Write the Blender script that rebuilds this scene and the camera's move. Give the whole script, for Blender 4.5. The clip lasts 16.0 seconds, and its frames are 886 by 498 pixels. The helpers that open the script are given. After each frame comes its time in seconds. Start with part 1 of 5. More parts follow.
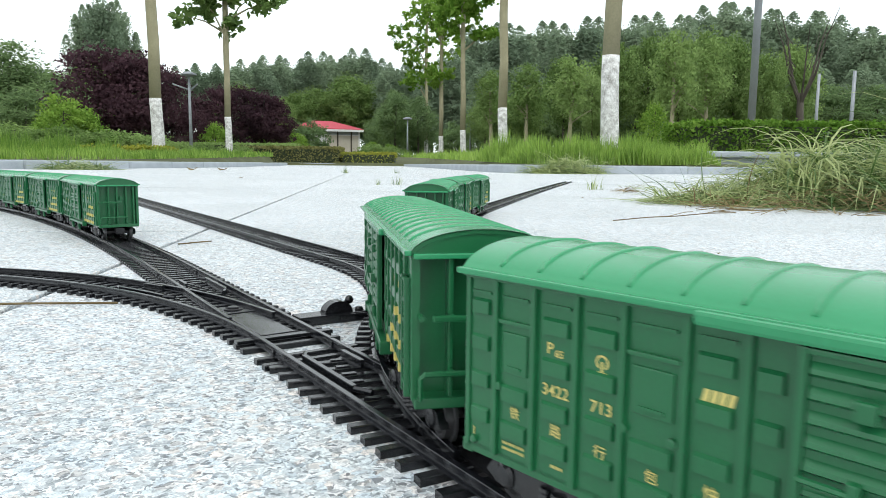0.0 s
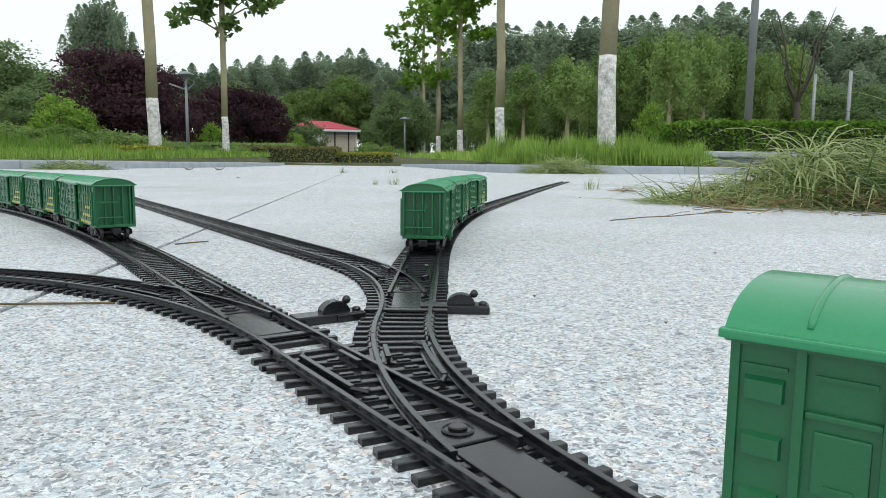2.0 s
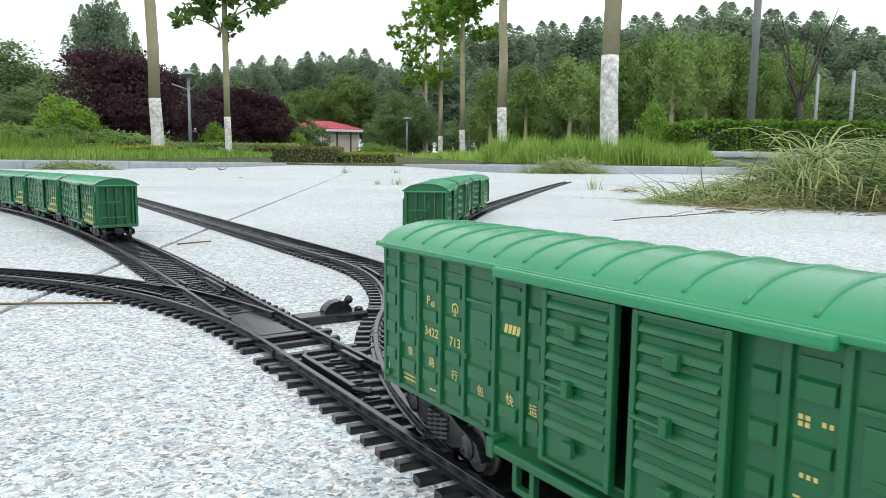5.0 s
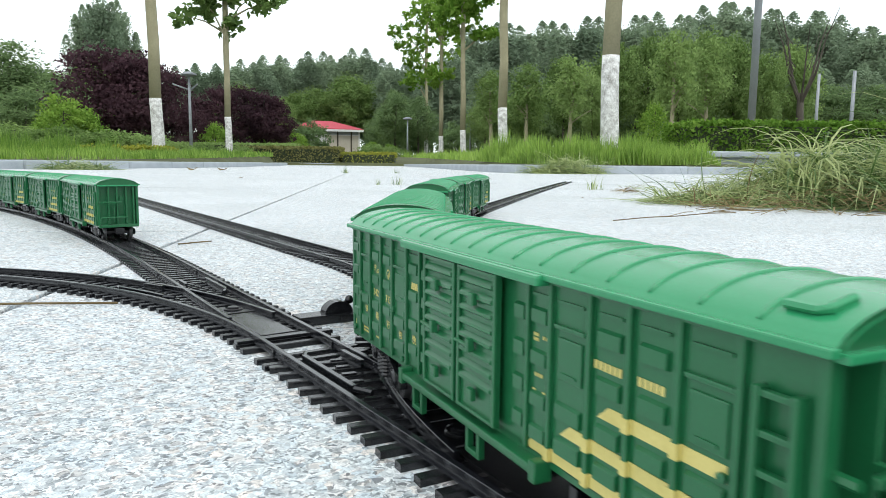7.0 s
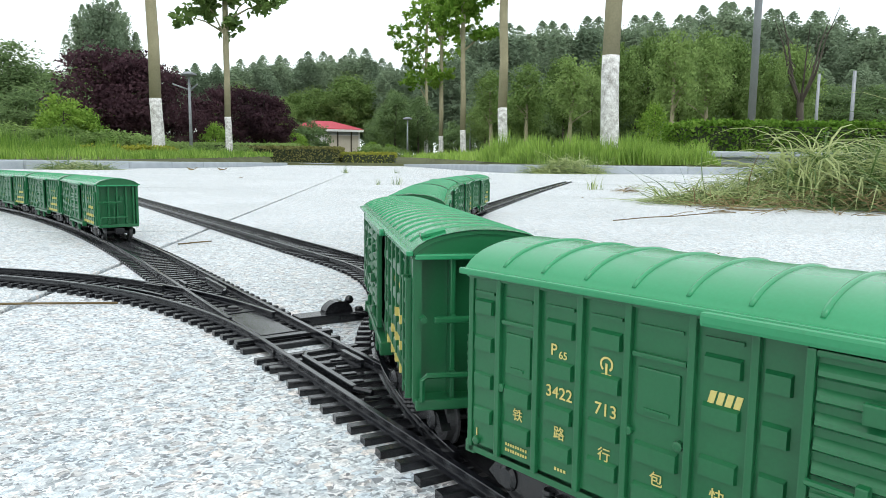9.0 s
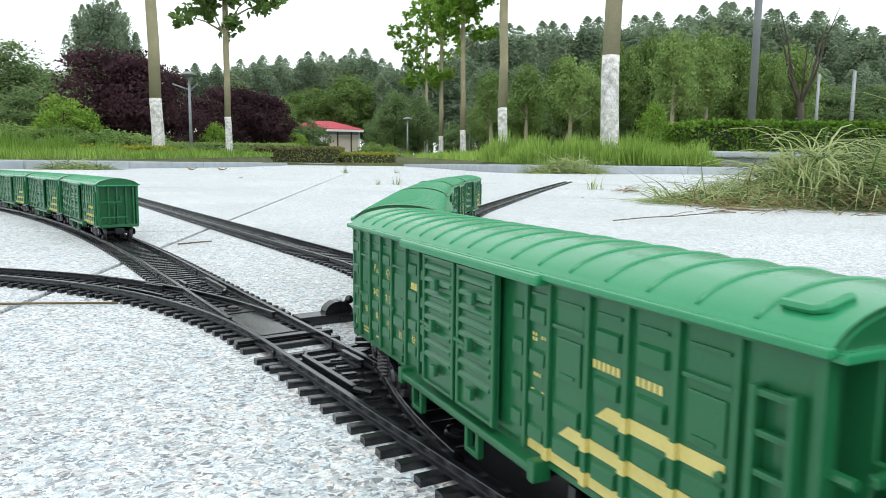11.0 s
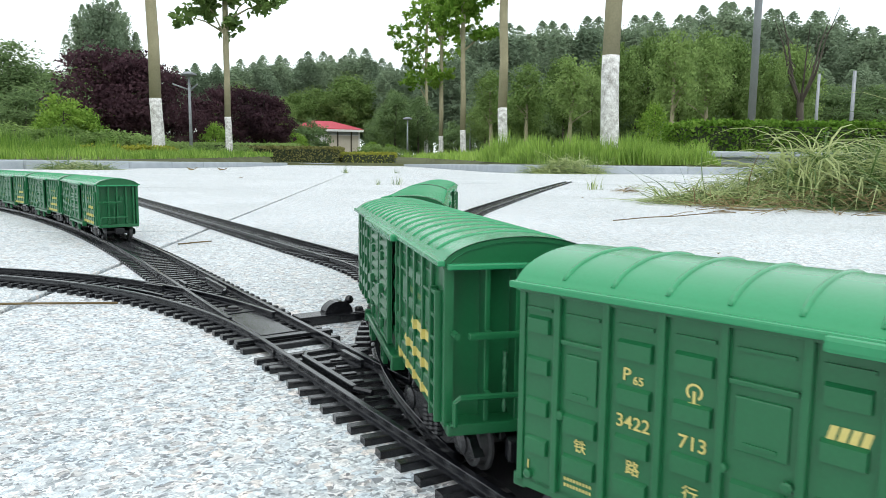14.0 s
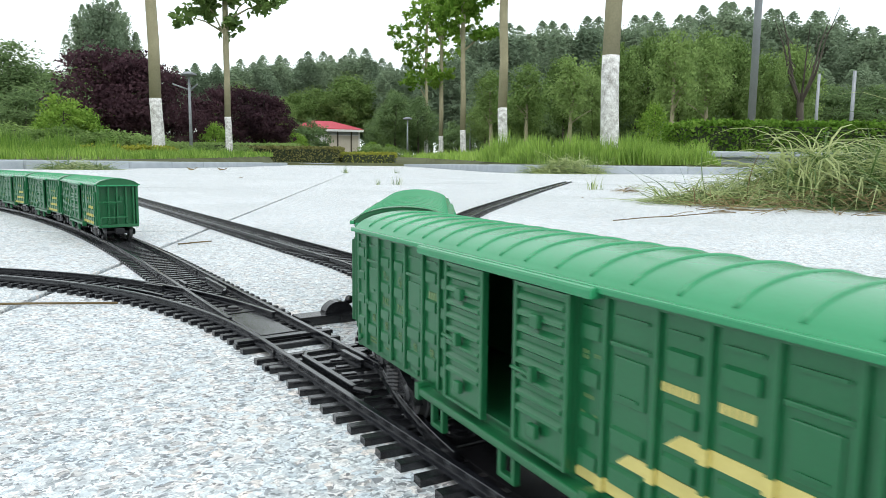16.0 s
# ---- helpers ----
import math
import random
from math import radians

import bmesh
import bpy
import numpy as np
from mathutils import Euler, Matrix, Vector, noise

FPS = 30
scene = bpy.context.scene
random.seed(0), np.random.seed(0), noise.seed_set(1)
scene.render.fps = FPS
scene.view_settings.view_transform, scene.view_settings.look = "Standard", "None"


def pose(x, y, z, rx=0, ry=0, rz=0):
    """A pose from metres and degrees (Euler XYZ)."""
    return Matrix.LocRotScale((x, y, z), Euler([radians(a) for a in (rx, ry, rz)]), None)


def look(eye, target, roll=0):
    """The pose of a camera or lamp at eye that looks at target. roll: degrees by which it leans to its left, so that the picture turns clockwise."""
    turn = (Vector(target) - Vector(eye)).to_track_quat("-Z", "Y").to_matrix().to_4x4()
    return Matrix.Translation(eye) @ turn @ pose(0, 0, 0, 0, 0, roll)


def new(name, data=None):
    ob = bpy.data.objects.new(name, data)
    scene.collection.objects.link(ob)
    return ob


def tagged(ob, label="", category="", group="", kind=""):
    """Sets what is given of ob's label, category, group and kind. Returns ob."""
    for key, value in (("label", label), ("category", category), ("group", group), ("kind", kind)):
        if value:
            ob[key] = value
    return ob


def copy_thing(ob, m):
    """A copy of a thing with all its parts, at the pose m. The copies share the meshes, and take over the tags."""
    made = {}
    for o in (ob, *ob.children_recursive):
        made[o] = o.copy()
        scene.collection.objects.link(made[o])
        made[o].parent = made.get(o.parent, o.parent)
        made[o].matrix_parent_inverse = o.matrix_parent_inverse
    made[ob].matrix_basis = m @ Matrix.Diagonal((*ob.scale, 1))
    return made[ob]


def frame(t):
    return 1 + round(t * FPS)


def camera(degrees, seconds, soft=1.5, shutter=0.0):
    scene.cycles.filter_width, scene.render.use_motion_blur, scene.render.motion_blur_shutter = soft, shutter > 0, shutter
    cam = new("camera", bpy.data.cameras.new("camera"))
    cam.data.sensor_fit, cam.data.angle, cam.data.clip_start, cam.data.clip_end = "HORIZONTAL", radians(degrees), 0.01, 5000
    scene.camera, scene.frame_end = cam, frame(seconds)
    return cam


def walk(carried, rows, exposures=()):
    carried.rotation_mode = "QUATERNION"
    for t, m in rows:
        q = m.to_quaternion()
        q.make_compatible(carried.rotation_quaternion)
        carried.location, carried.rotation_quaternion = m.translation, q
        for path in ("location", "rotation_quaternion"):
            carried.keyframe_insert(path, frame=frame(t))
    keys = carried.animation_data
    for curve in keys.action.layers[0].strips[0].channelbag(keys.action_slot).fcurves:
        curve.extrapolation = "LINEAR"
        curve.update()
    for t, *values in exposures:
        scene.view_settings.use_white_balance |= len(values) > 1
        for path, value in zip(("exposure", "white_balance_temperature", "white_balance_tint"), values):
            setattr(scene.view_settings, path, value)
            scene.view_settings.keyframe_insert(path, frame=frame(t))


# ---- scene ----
# Toy-scale lengths are written in drawing units of 1.3 mm.
U = 0.0013
EYE = (0.0, 0.0, 0.0702)

# ---- camera ----
cam = camera(65.1, 16.0, soft=0.8, shutter=0.12)


def aim(turn):
    """The standing camera's pose, turned a little to its right by the given thousandths."""
    return look(EYE, (turn * 0.001, 1.0, EYE[2] - 0.12186), 0.546)


walk(cam, [(0.0, aim(0)), (1.4, aim(0.2)), (1.6, aim(3.6)), (2.0, aim(4.0)), (2.5, aim(2.6)), (3.0, aim(2.2)),
           (3.5, aim(1.2)), (4.2, aim(1.2)), (6.3, aim(0)), (16.0, aim(0))],
     [(0.0, 0.30), (0.7, 0.30), (1.5, 0.06), (2.1, -0.12), (2.8, -0.15), (3.6, -0.10), (4.2, 0.03), (6.3, 0.29), (16.0, 0.29)])

# ---- light: bright overcast sky ----
world = bpy.data.worlds.new("overcast_sky")
scene.world = world
world.use_nodes = True
wt = world.node_tree
sky = wt.nodes.new("ShaderNodeTexSky")
sky.sky_type = "NISHITA"
sky.sun_disc = False
sky.sun_elevation = radians(58)
sky.sun_rotation = radians(200)
sky.air_density, sky.dust_density = 1.0, 4.0
grey = wt.nodes.new("ShaderNodeRGB")
grey.outputs[0].default_value = (0.91, 0.98, 1.0, 1)
scale_sky = wt.nodes.new("ShaderNodeVectorMath")
scale_sky.operation = "SCALE"
scale_sky.inputs["Scale"].default_value = 0.10
wt.links.new(sky.outputs[0], scale_sky.inputs[0])
cloud = wt.nodes.new("ShaderNodeMix")
cloud.data_type = "RGBA"
cloud.inputs["Factor"].default_value = 0.85
wt.links.new(scale_sky.outputs[0], cloud.inputs[6])
wt.links.new(grey.outputs[0], cloud.inputs[7])
bg = wt.nodes["Background"]
bg.inputs["Strength"].default_value = 1.3
wt.links.new(cloud.outputs[2], bg.inputs["Color"])
sun_data = bpy.data.lights.new("sun", "SUN")
sun_data.energy = 0.9
sun_data.angle = radians(25)
sun_data.color = (0.97, 1.0, 0.97)
sun = new("sun", sun_data)
sun.matrix_world = look((2.0, -3.0, 8.0), (0, 1.5, 0))


# ---- materials ----
def node(nt, kind, **values):
    n = nt.nodes.new(kind)
    for k, v in values.items():
        n.inputs[k.replace("_", " ")].default_value = v
    return n


def surface(name, dark, light, rough=0.6, size=200.0, fine=1500.0, bump=0.1, metal=0.0, coat=0.0, spread=0.25,
            leaf=False, piece=0.0, spec=0.5, depth=0.001):
    """A surface whose colour runs from dark to light by noise at two scales, with fine relief."""
    m = bpy.data.materials.new(name)
    m.use_nodes = True
    nt = m.node_tree
    b = nt.nodes["Principled BSDF"]
    tc = nt.nodes.new("ShaderNodeTexCoord")
    n1 = node(nt, "ShaderNodeTexNoise", Scale=size, Detail=4.0)
    n2 = node(nt, "ShaderNodeTexNoise", Scale=fine, Detail=2.0)
    nt.links.new(tc.outputs["Object"], n1.inputs["Vector"])
    nt.links.new(tc.outputs["Object"], n2.inputs["Vector"])
    mix = nt.nodes.new("ShaderNodeMath")
    mix.operation = "MULTIPLY_ADD"
    mix.inputs[1].default_value = 0.4
    nt.links.new(n2.outputs[0], mix.inputs[0])
    half = nt.nodes.new("ShaderNodeMath")
    half.operation = "MULTIPLY"
    half.inputs[1].default_value = 0.6
    nt.links.new(n1.outputs[0], half.inputs[0])
    nt.links.new(half.outputs[0], mix.inputs[2])
    value = mix.outputs[0]
    if piece:
        source = nt.nodes.new("ShaderNodeNewGeometry").outputs["Random Per Island"] if leaf else nt.nodes.new("ShaderNodeObjectInfo").outputs["Random"]
        shift = nt.nodes.new("ShaderNodeMath")
        shift.operation = "MULTIPLY_ADD"
        shift.inputs[1].default_value = piece
        nt.links.new(source, shift.inputs[0])
        nt.links.new(value, shift.inputs[2])
        less = nt.nodes.new("ShaderNodeMath")
        less.operation = "SUBTRACT"
        less.inputs[1].default_value = piece / 2
        nt.links.new(shift.outputs[0], less.inputs[0])
        value = less.outputs[0]
        if leaf:
            whole = nt.nodes.new("ShaderNodeObjectInfo")
            tone = nt.nodes.new("ShaderNodeMath")
            tone.operation = "MULTIPLY_ADD"
            tone.inputs[1].default_value = 0.36
            nt.links.new(whole.outputs["Random"], tone.inputs[0])
            nt.links.new(value, tone.inputs[2])
            centre = nt.nodes.new("ShaderNodeMath")
            centre.operation = "SUBTRACT"
            centre.inputs[1].default_value = 0.18
            nt.links.new(tone.outputs[0], centre.inputs[0])
            value = centre.outputs[0]
    ramp = nt.nodes.new("ShaderNodeValToRGB")
    ramp.color_ramp.elements[0].position, ramp.color_ramp.elements[1].position = 0.5 - spread, 0.5 + spread
    ramp.color_ramp.elements[0].color, ramp.color_ramp.elements[1].color = (*dark, 1), (*light, 1)
    nt.links.new(value, ramp.inputs[0])
    nt.links.new(ramp.outputs[0], b.inputs["Base Color"])
    b.inputs["Roughness"].default_value = rough
    b.inputs["Metallic"].default_value = metal
    b.inputs["Coat Weight"].default_value = coat
    b.inputs["Specular IOR Level"].default_value = spec
    if bump:
        bp = node(nt, "ShaderNodeBump", Strength=bump, Distance=depth)
        nt.links.new(mix.outputs[0], bp.inputs["Height"])
        nt.links.new(bp.outputs[0], b.inputs["Normal"])
    if leaf:
        tr = nt.nodes.new("ShaderNodeBsdfTranslucent")
        nt.links.new(ramp.outputs[0], tr.inputs[0])
        mx = nt.nodes.new("ShaderNodeMixShader")
        mx.inputs[0].default_value = 0.48
        nt.links.new(b.outputs[0], mx.inputs[1])
        nt.links.new(tr.outputs[0], mx.inputs[2])
        nt.links.new(mx.outputs[0], nt.nodes["Material Output"].inputs[0])
    return m


def granite():
    """Light flamed granite: crystals of white feldspar, grey quartz and dark mica, with rosy and bluish patches."""
    m = bpy.data.materials.new("granite")
    m.use_nodes = True
    nt = m.node_tree
    b = nt.nodes["Principled BSDF"]
    tc = nt.nodes.new("ShaderNodeTexCoord")
    warp = node(nt, "ShaderNodeTexNoise", Scale=260.0, Detail=3.0)
    nt.links.new(tc.outputs["Object"], warp.inputs["Vector"])
    push = nt.nodes.new("ShaderNodeVectorMath")
    push.operation = "MULTIPLY_ADD"
    push.inputs[1].default_value = (0.006, 0.006, 0.006)
    nt.links.new(warp.outputs["Color"], push.inputs[0])
    nt.links.new(tc.outputs["Object"], push.inputs[2])

    def crystals(scale):
        v = node(nt, "ShaderNodeTexVoronoi", Scale=scale)
        nt.links.new(push.outputs[0], v.inputs["Vector"])
        sep = nt.nodes.new("ShaderNodeSeparateColor")
        nt.links.new(v.outputs["Color"], sep.inputs[0])
        return sep

    def ramp(source, stops):
        r = nt.nodes.new("ShaderNodeValToRGB")
        e = r.color_ramp.elements
        e[0].position, e[0].color = stops[0][0], (*stops[0][1], 1)
        e[1].position, e[1].color = stops[-1][0], (*stops[-1][1], 1)
        for p, c in stops[1:-1]:
            e.new(p).color = (*c, 1)
        nt.links.new(source, r.inputs[0])
        return r.outputs[0]

    def times(a_out, b_out, f):
        x = nt.nodes.new("ShaderNodeMix")
        x.data_type, x.blend_type = "RGBA", "MULTIPLY"
        x.inputs["Factor"].default_value = f
        nt.links.new(a_out, x.inputs[6])
        nt.links.new(b_out, x.inputs[7])
        return x.outputs[2]

    small, large, tiny = crystals(900.0), crystals(360.0), crystals(2100.0)
    tone = ramp(small.outputs[0], [(0.0, (0.20, 0.21, 0.225)), (0.12, (0.36, 0.375, 0.39)), (0.28, (0.54, 0.56, 0.58)), (0.5, (0.70, 0.72, 0.74)), (0.78, (0.84, 0.85, 0.86)), (1.0, (0.92, 0.92, 0.92))])
    patch = ramp(large.outputs[0], [(0.0, (0.50, 0.53, 0.56)), (0.28, (0.80, 0.82, 0.84)), (0.55, (0.98, 0.98, 0.98)), (1.0, (1, 1, 1))])
    tint = ramp(large.outputs[1], [(0.0, (0.86, 0.94, 1.0)), (0.3, (0.97, 1, 1)), (0.7, (1, 1, 1)), (1.0, (1.0, 0.89, 0.82))])
    grit = ramp(tiny.outputs[2], [(0.0, (0.52, 0.53, 0.55)), (0.3, (0.84, 0.85, 0.86)), (1.0, (1.0, 1.0, 1.0))])
    cloudy = node(nt, "ShaderNodeTexNoise", Scale=3.0, Detail=5.0)
    nt.links.new(tc.outputs["Object"], cloudy.inputs["Vector"])
    soil = ramp(cloudy.outputs[0], [(0.35, (0.84, 0.85, 0.84)), (0.65, (1, 1, 1))])
    colour = times(times(times(times(tone, patch, 0.6), tint, 0.9), grit, 0.9), soil, 1.0)
    nt.links.new(colour, b.inputs["Base Color"])
    b.inputs["Roughness"].default_value = 0.55
    b.inputs["Specular IOR Level"].default_value = 0.5
    bp = node(nt, "ShaderNodeBump", Strength=0.05, Distance=0.0003)
    nt.links.new(warp.outputs[0], bp.inputs["Height"])
    nt.links.new(bp.outputs[0], b.inputs["Normal"])
    return m


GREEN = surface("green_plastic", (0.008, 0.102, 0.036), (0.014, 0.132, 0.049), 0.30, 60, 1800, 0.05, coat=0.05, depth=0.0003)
# Same plastic as GREEN, its colour lightened for sky sheen on upper parts.
SKYLIT_GREEN = surface("roof_green_plastic", (0.018, 0.215, 0.085), (0.028, 0.262, 0.112), 0.27, 60, 1800, 0.05, coat=0.08, depth=0.0003)
BLACK = surface("black_plastic", (0.004, 0.0042, 0.0052), (0.011, 0.0115, 0.014), 0.24, spec=0.55, size=90, fine=900, bump=0.25, depth=0.0004)
RAIL = surface("rail_plastic", (0.004, 0.0045, 0.006), (0.013, 0.014, 0.018), 0.22, 120, 1000, 0.15, spec=0.68, depth=0.0003)
PLATE = surface("glossy_black_plate", (0.010, 0.010, 0.011), (0.022, 0.022, 0.024), 0.2, 40, 500, 0.12, depth=0.0004)
STEEL = surface("wheel_metal", (0.05, 0.05, 0.052), (0.13, 0.13, 0.135), 0.4, 200, 1500, 0.1, metal=0.6)
YELLOW = surface("cream_yellow_print", (0.52, 0.44, 0.13), (0.66, 0.57, 0.20), 0.5, 150, 1800, 0.05)
FADED = surface("worn_print", (0.06, 0.17, 0.06), (0.17, 0.24, 0.09), 0.5, 250, 1800, 0.05)
GRANITE = granite()
JOINT = surface("dark_joint_soil", (0.09, 0.085, 0.075), (0.22, 0.21, 0.19), 0.9, 90, 900, 0.5)
KERB = surface("grey_kerb_stone", (0.24, 0.27, 0.30), (0.48, 0.52, 0.56), 0.8, 5, 160, 0.4, depth=0.004)
SOIL = surface("lawn_soil", (0.045, 0.05, 0.02), (0.10, 0.11, 0.04), 0.95, 1.2, 14, 0.6, depth=0.03)
GRASS = surface("lawn_grass", (0.11, 0.22, 0.025), (0.32, 0.47, 0.09), 0.6, 1.5, 30, 0, leaf=True, piece=0.5)
CUT = surface("cut_grass", (0.08, 0.15, 0.04), (0.46, 0.52, 0.24), 0.65, 6, 90, 0, leaf=True, piece=0.9)
DRY = surface("dry_stems", (0.16, 0.11, 0.05), (0.36, 0.28, 0.14), 0.8, 20, 200, 0, leaf=True, piece=0.6)
LEAF_DARK = surface("dark_foliage", (0.12, 0.19, 0.08), (0.24, 0.345, 0.145), 0.75, 0.25, 2.0, 0, leaf=True, piece=0.3, spec=0.12)
# Distant leaves: base colour raised and greyed to stand in for haze.
LEAF_HAZED = surface("hazed_foliage", (0.18, 0.25, 0.165), (0.31, 0.40, 0.26), 0.75, 0.2, 2.0, 0, leaf=True, piece=0.22, spec=0.12)
LEAF_MID = surface("green_foliage", (0.12, 0.20, 0.055), (0.29, 0.41, 0.14), 0.75, 0.3, 2.5, 0, leaf=True, piece=0.32, spec=0.12)
LEAF_BRIGHT = surface("bright_foliage", (0.10, 0.21, 0.025), (0.28, 0.43, 0.08), 0.75, 0.6, 4.0, 0, leaf=True, piece=0.4, spec=0.12)
LEAF_PLANE = surface("plane_tree_foliage", (0.06, 0.12, 0.03), (0.18, 0.28, 0.08), 0.55, 0.6, 4.0, 0, leaf=True, piece=0.5, spec=0.3)
LEAF_YELLOW = surface("yellow_green_foliage", (0.20, 0.24, 0.02), (0.42, 0.42, 0.06), 0.6, 0.8, 5.0, 0, leaf=True, piece=0.5)
LEAF_PURPLE = surface("purple_foliage", (0.046, 0.025, 0.034), (0.11, 0.058, 0.070), 0.75, 0.4, 3.0, 0, leaf=True, piece=0.35, spec=0.12)
HEDGE_BROWN = surface("brownish_hedge", (0.10, 0.115, 0.03), (0.26, 0.25, 0.08), 0.7, 0.8, 5.0, 0, leaf=True, piece=0.5)
BARK = surface("smooth_bark", (0.22, 0.20, 0.12), (0.37, 0.34, 0.22), 0.85, 4, 45, 0.5, depth=0.01)
DARK_BARK = surface("dark_bark", (0.035, 0.030, 0.024), (0.10, 0.085, 0.065), 0.9, 4, 40, 0.5, depth=0.01)
LIME = surface("whitewash", (0.30, 0.29, 0.27), (0.78, 0.78, 0.76), 0.9, 14, 70, 0.5, depth=0.006, spread=0.14)
METAL = surface("grey_painted_steel", (0.22, 0.24, 0.26), (0.34, 0.36, 0.38), 0.5, 3, 60, 0.05, metal=0.3)
RED_ROOF = surface("red_roof_sheet", (0.36, 0.03, 0.05), (0.52, 0.07, 0.10), 0.6, 0.7, 9, 0.1)
PLASTER = surface("white_plaster", (0.55, 0.55, 0.54), (0.74, 0.74, 0.72), 0.85, 0.8, 9, 0.2)
BEIGE = surface("beige_shutter", (0.40, 0.36, 0.29), (0.52, 0.47, 0.39), 0.7, 0.8, 9, 0.1)
# Near-black tone that paints the shade between a hedge's leaves.
CORE = surface("hedge_inner_shade", (0.025, 0.035, 0.016), (0.05, 0.065, 0.03), 0.95, 1, 12, 0)


# ---- mesh tools ----
def box(bm, x0, x1, y0, y1, z0, z1, bevel=0.0, m=None):
    """A box in drawing units (or metres when m scales it) added to bm, its long edges softened."""
    vs = [bm.verts.new((x, y, z)) for x in (x0, x1) for y in (y0, y1) for z in (z0, z1)]
    fs = [bm.faces.new([vs[i] for i in f]) for f in ((0, 1, 3, 2), (4, 6, 7, 5), (0, 4, 5, 1), (2, 3, 7, 6), (0, 2, 6, 4), (1, 5, 7, 3))]
    if m is not None:
        bmesh.ops.transform(bm, matrix=m, verts=vs)
    if bevel:
        es = list({e for f in fs for e in f.edges})
        bmesh.ops.bevel(bm, geom=es, offset=bevel, segments=2, affect="EDGES", profile=0.6)


def rod(bm, points, r, sides=8, taper=None):
    """A round bar along points."""
    rings = []
    n = len(points)
    for i, p in enumerate(points):
        p = Vector(p)
        d = (Vector(points[min(i + 1, n - 1)]) - Vector(points[max(i - 1, 0)])).normalized()
        a = d.orthogonal().normalized() if i == 0 else (a - d * a.dot(d)).normalized()
        b = d.cross(a)
        rr = r if taper is None else taper[i]
        rings.append([bm.verts.new(p + (a * math.cos(2 * math.pi * k / sides) + b * math.sin(2 * math.pi * k / sides)) * rr) for k in range(sides)])
    for u, v in zip(rings, rings[1:]):
        for k in range(sides):
            bm.faces.new((u[k], u[(k + 1) % sides], v[(k + 1) % sides], v[k]))
    bm.faces.new(rings[0][::-1])
    bm.faces.new(rings[-1])


def lathe(bm, profile, m, sides=20):
    """A turned form: profile of (radius, height) round the z axis, set by m."""
    rings = [[bm.verts.new(m @ Vector((r * math.cos(2 * math.pi * k / sides), r * math.sin(2 * math.pi * k / sides), z))) for k in range(sides)] for r, z in profile]
    for u, v in zip(rings, rings[1:]):
        for k in range(sides):
            bm.faces.new((u[k], u[(k + 1) % sides], v[(k + 1) % sides], v[k]))
    bm.faces.new(rings[0][::-1])
    bm.faces.new(rings[-1])


def mesh_of(name, bm, material, scale=1.0, smooth=False):
    if scale != 1.0:
        bmesh.ops.scale(bm, vec=(scale,) * 3, verts=bm.verts)
    bmesh.ops.recalc_face_normals(bm, faces=bm.faces)
    me = bpy.data.meshes.new(name)
    bm.to_mesh(me)
    bm.free()
    if material:
        me.materials.append(material)
    if smooth:
        me.polygons.foreach_set("use_smooth", [True] * len(me.polygons))
    return me


def part(name, bm, material, parent, label="", scale=1.0, smooth=False):
    """Links a bmesh as one mesh object under a thing or a part."""
    ob = new(name, mesh_of(name, bm, material, scale, smooth))
    ob.parent = parent
    if label:
        tagged(ob, label)
    return ob


def fast_mesh(name, verts, sides, material, lean=None):
    """A mesh of loose polygons with the same number of sides, from an array of corners. lean: for each polygon
    the way that its neighbours face together, towards which its shading is bent."""
    n = len(verts) // sides
    if lean is not None:
        v = np.asarray(verts).reshape(n, sides, 3)
        face = np.cross(v[:, 1] - v[:, 0], v[:, 2] - v[:, 0])
        face /= np.linalg.norm(face, axis=1)[:, None] + 1e-12
        turn = (face * lean).sum(1) < 0
        v[turn] = v[turn][:, ::-1]
        face[turn] *= -1
        verts = v.reshape(-1, 3)
    me = bpy.data.meshes.new(name)
    me.vertices.add(len(verts))
    me.vertices.foreach_set("co", np.asarray(verts, dtype=np.float32).ravel())
    me.loops.add(n * sides)
    me.loops.foreach_set("vertex_index", np.arange(n * sides, dtype=np.int32))
    me.polygons.add(n)
    me.polygons.foreach_set("loop_start", np.arange(0, n * sides, sides, dtype=np.int32))
    me.update(calc_edges=True)
    me.materials.append(material)
    if lean is not None:
        bent = face * 0.45 + lean
        bent /= np.linalg.norm(bent, axis=1)[:, None] + 1e-12
        me.normals_split_custom_set_from_vertices(np.repeat(bent, sides, 0).tolist())
    return me


def thing(name, label, category, group="", kind="", m=None):
    ob = new(name)
    tagged(ob, label, category, group, kind)
    if m is not None:
        ob.matrix_basis = m
    return ob


# ---- the lines of the tracks ----
def bend(x, y, heading, pieces):
    """A line of straights and arcs: returns place and heading (radians) at any length from its start."""
    def at(u):
        px, py, h = x, y, radians(heading)
        for length, turn in pieces:
            l = min(u, length) if (length, turn) != pieces[-1] else u
            k = radians(turn) / length
            if abs(k) < 1e-9:
                px, py = px + l * math.cos(h), py + l * math.sin(h)
            else:
                px, py = px + (math.sin(h + k * l) - math.sin(h)) / k, py - (math.cos(h + k * l) - math.cos(h)) / k
                h += k * l
            u -= l
            if u <= 0:
                break
        return px, py, h
    return at


RC, X0, Y0 = 255.0, -12.2, 227.0


def main_line(u):
    """The line on which the train runs; u grows away from the camera."""
    if u < -400:
        x, y, h = main_line(-400)
        return x + (u + 400) * math.cos(h), y + (u + 400) * math.sin(h), h
    if u <= 0:
        a = -u / RC
        return X0 + RC * (1 - math.cos(a)), Y0 - RC * math.sin(a), math.pi / 2 + a
    return MAIN_FAR(u)


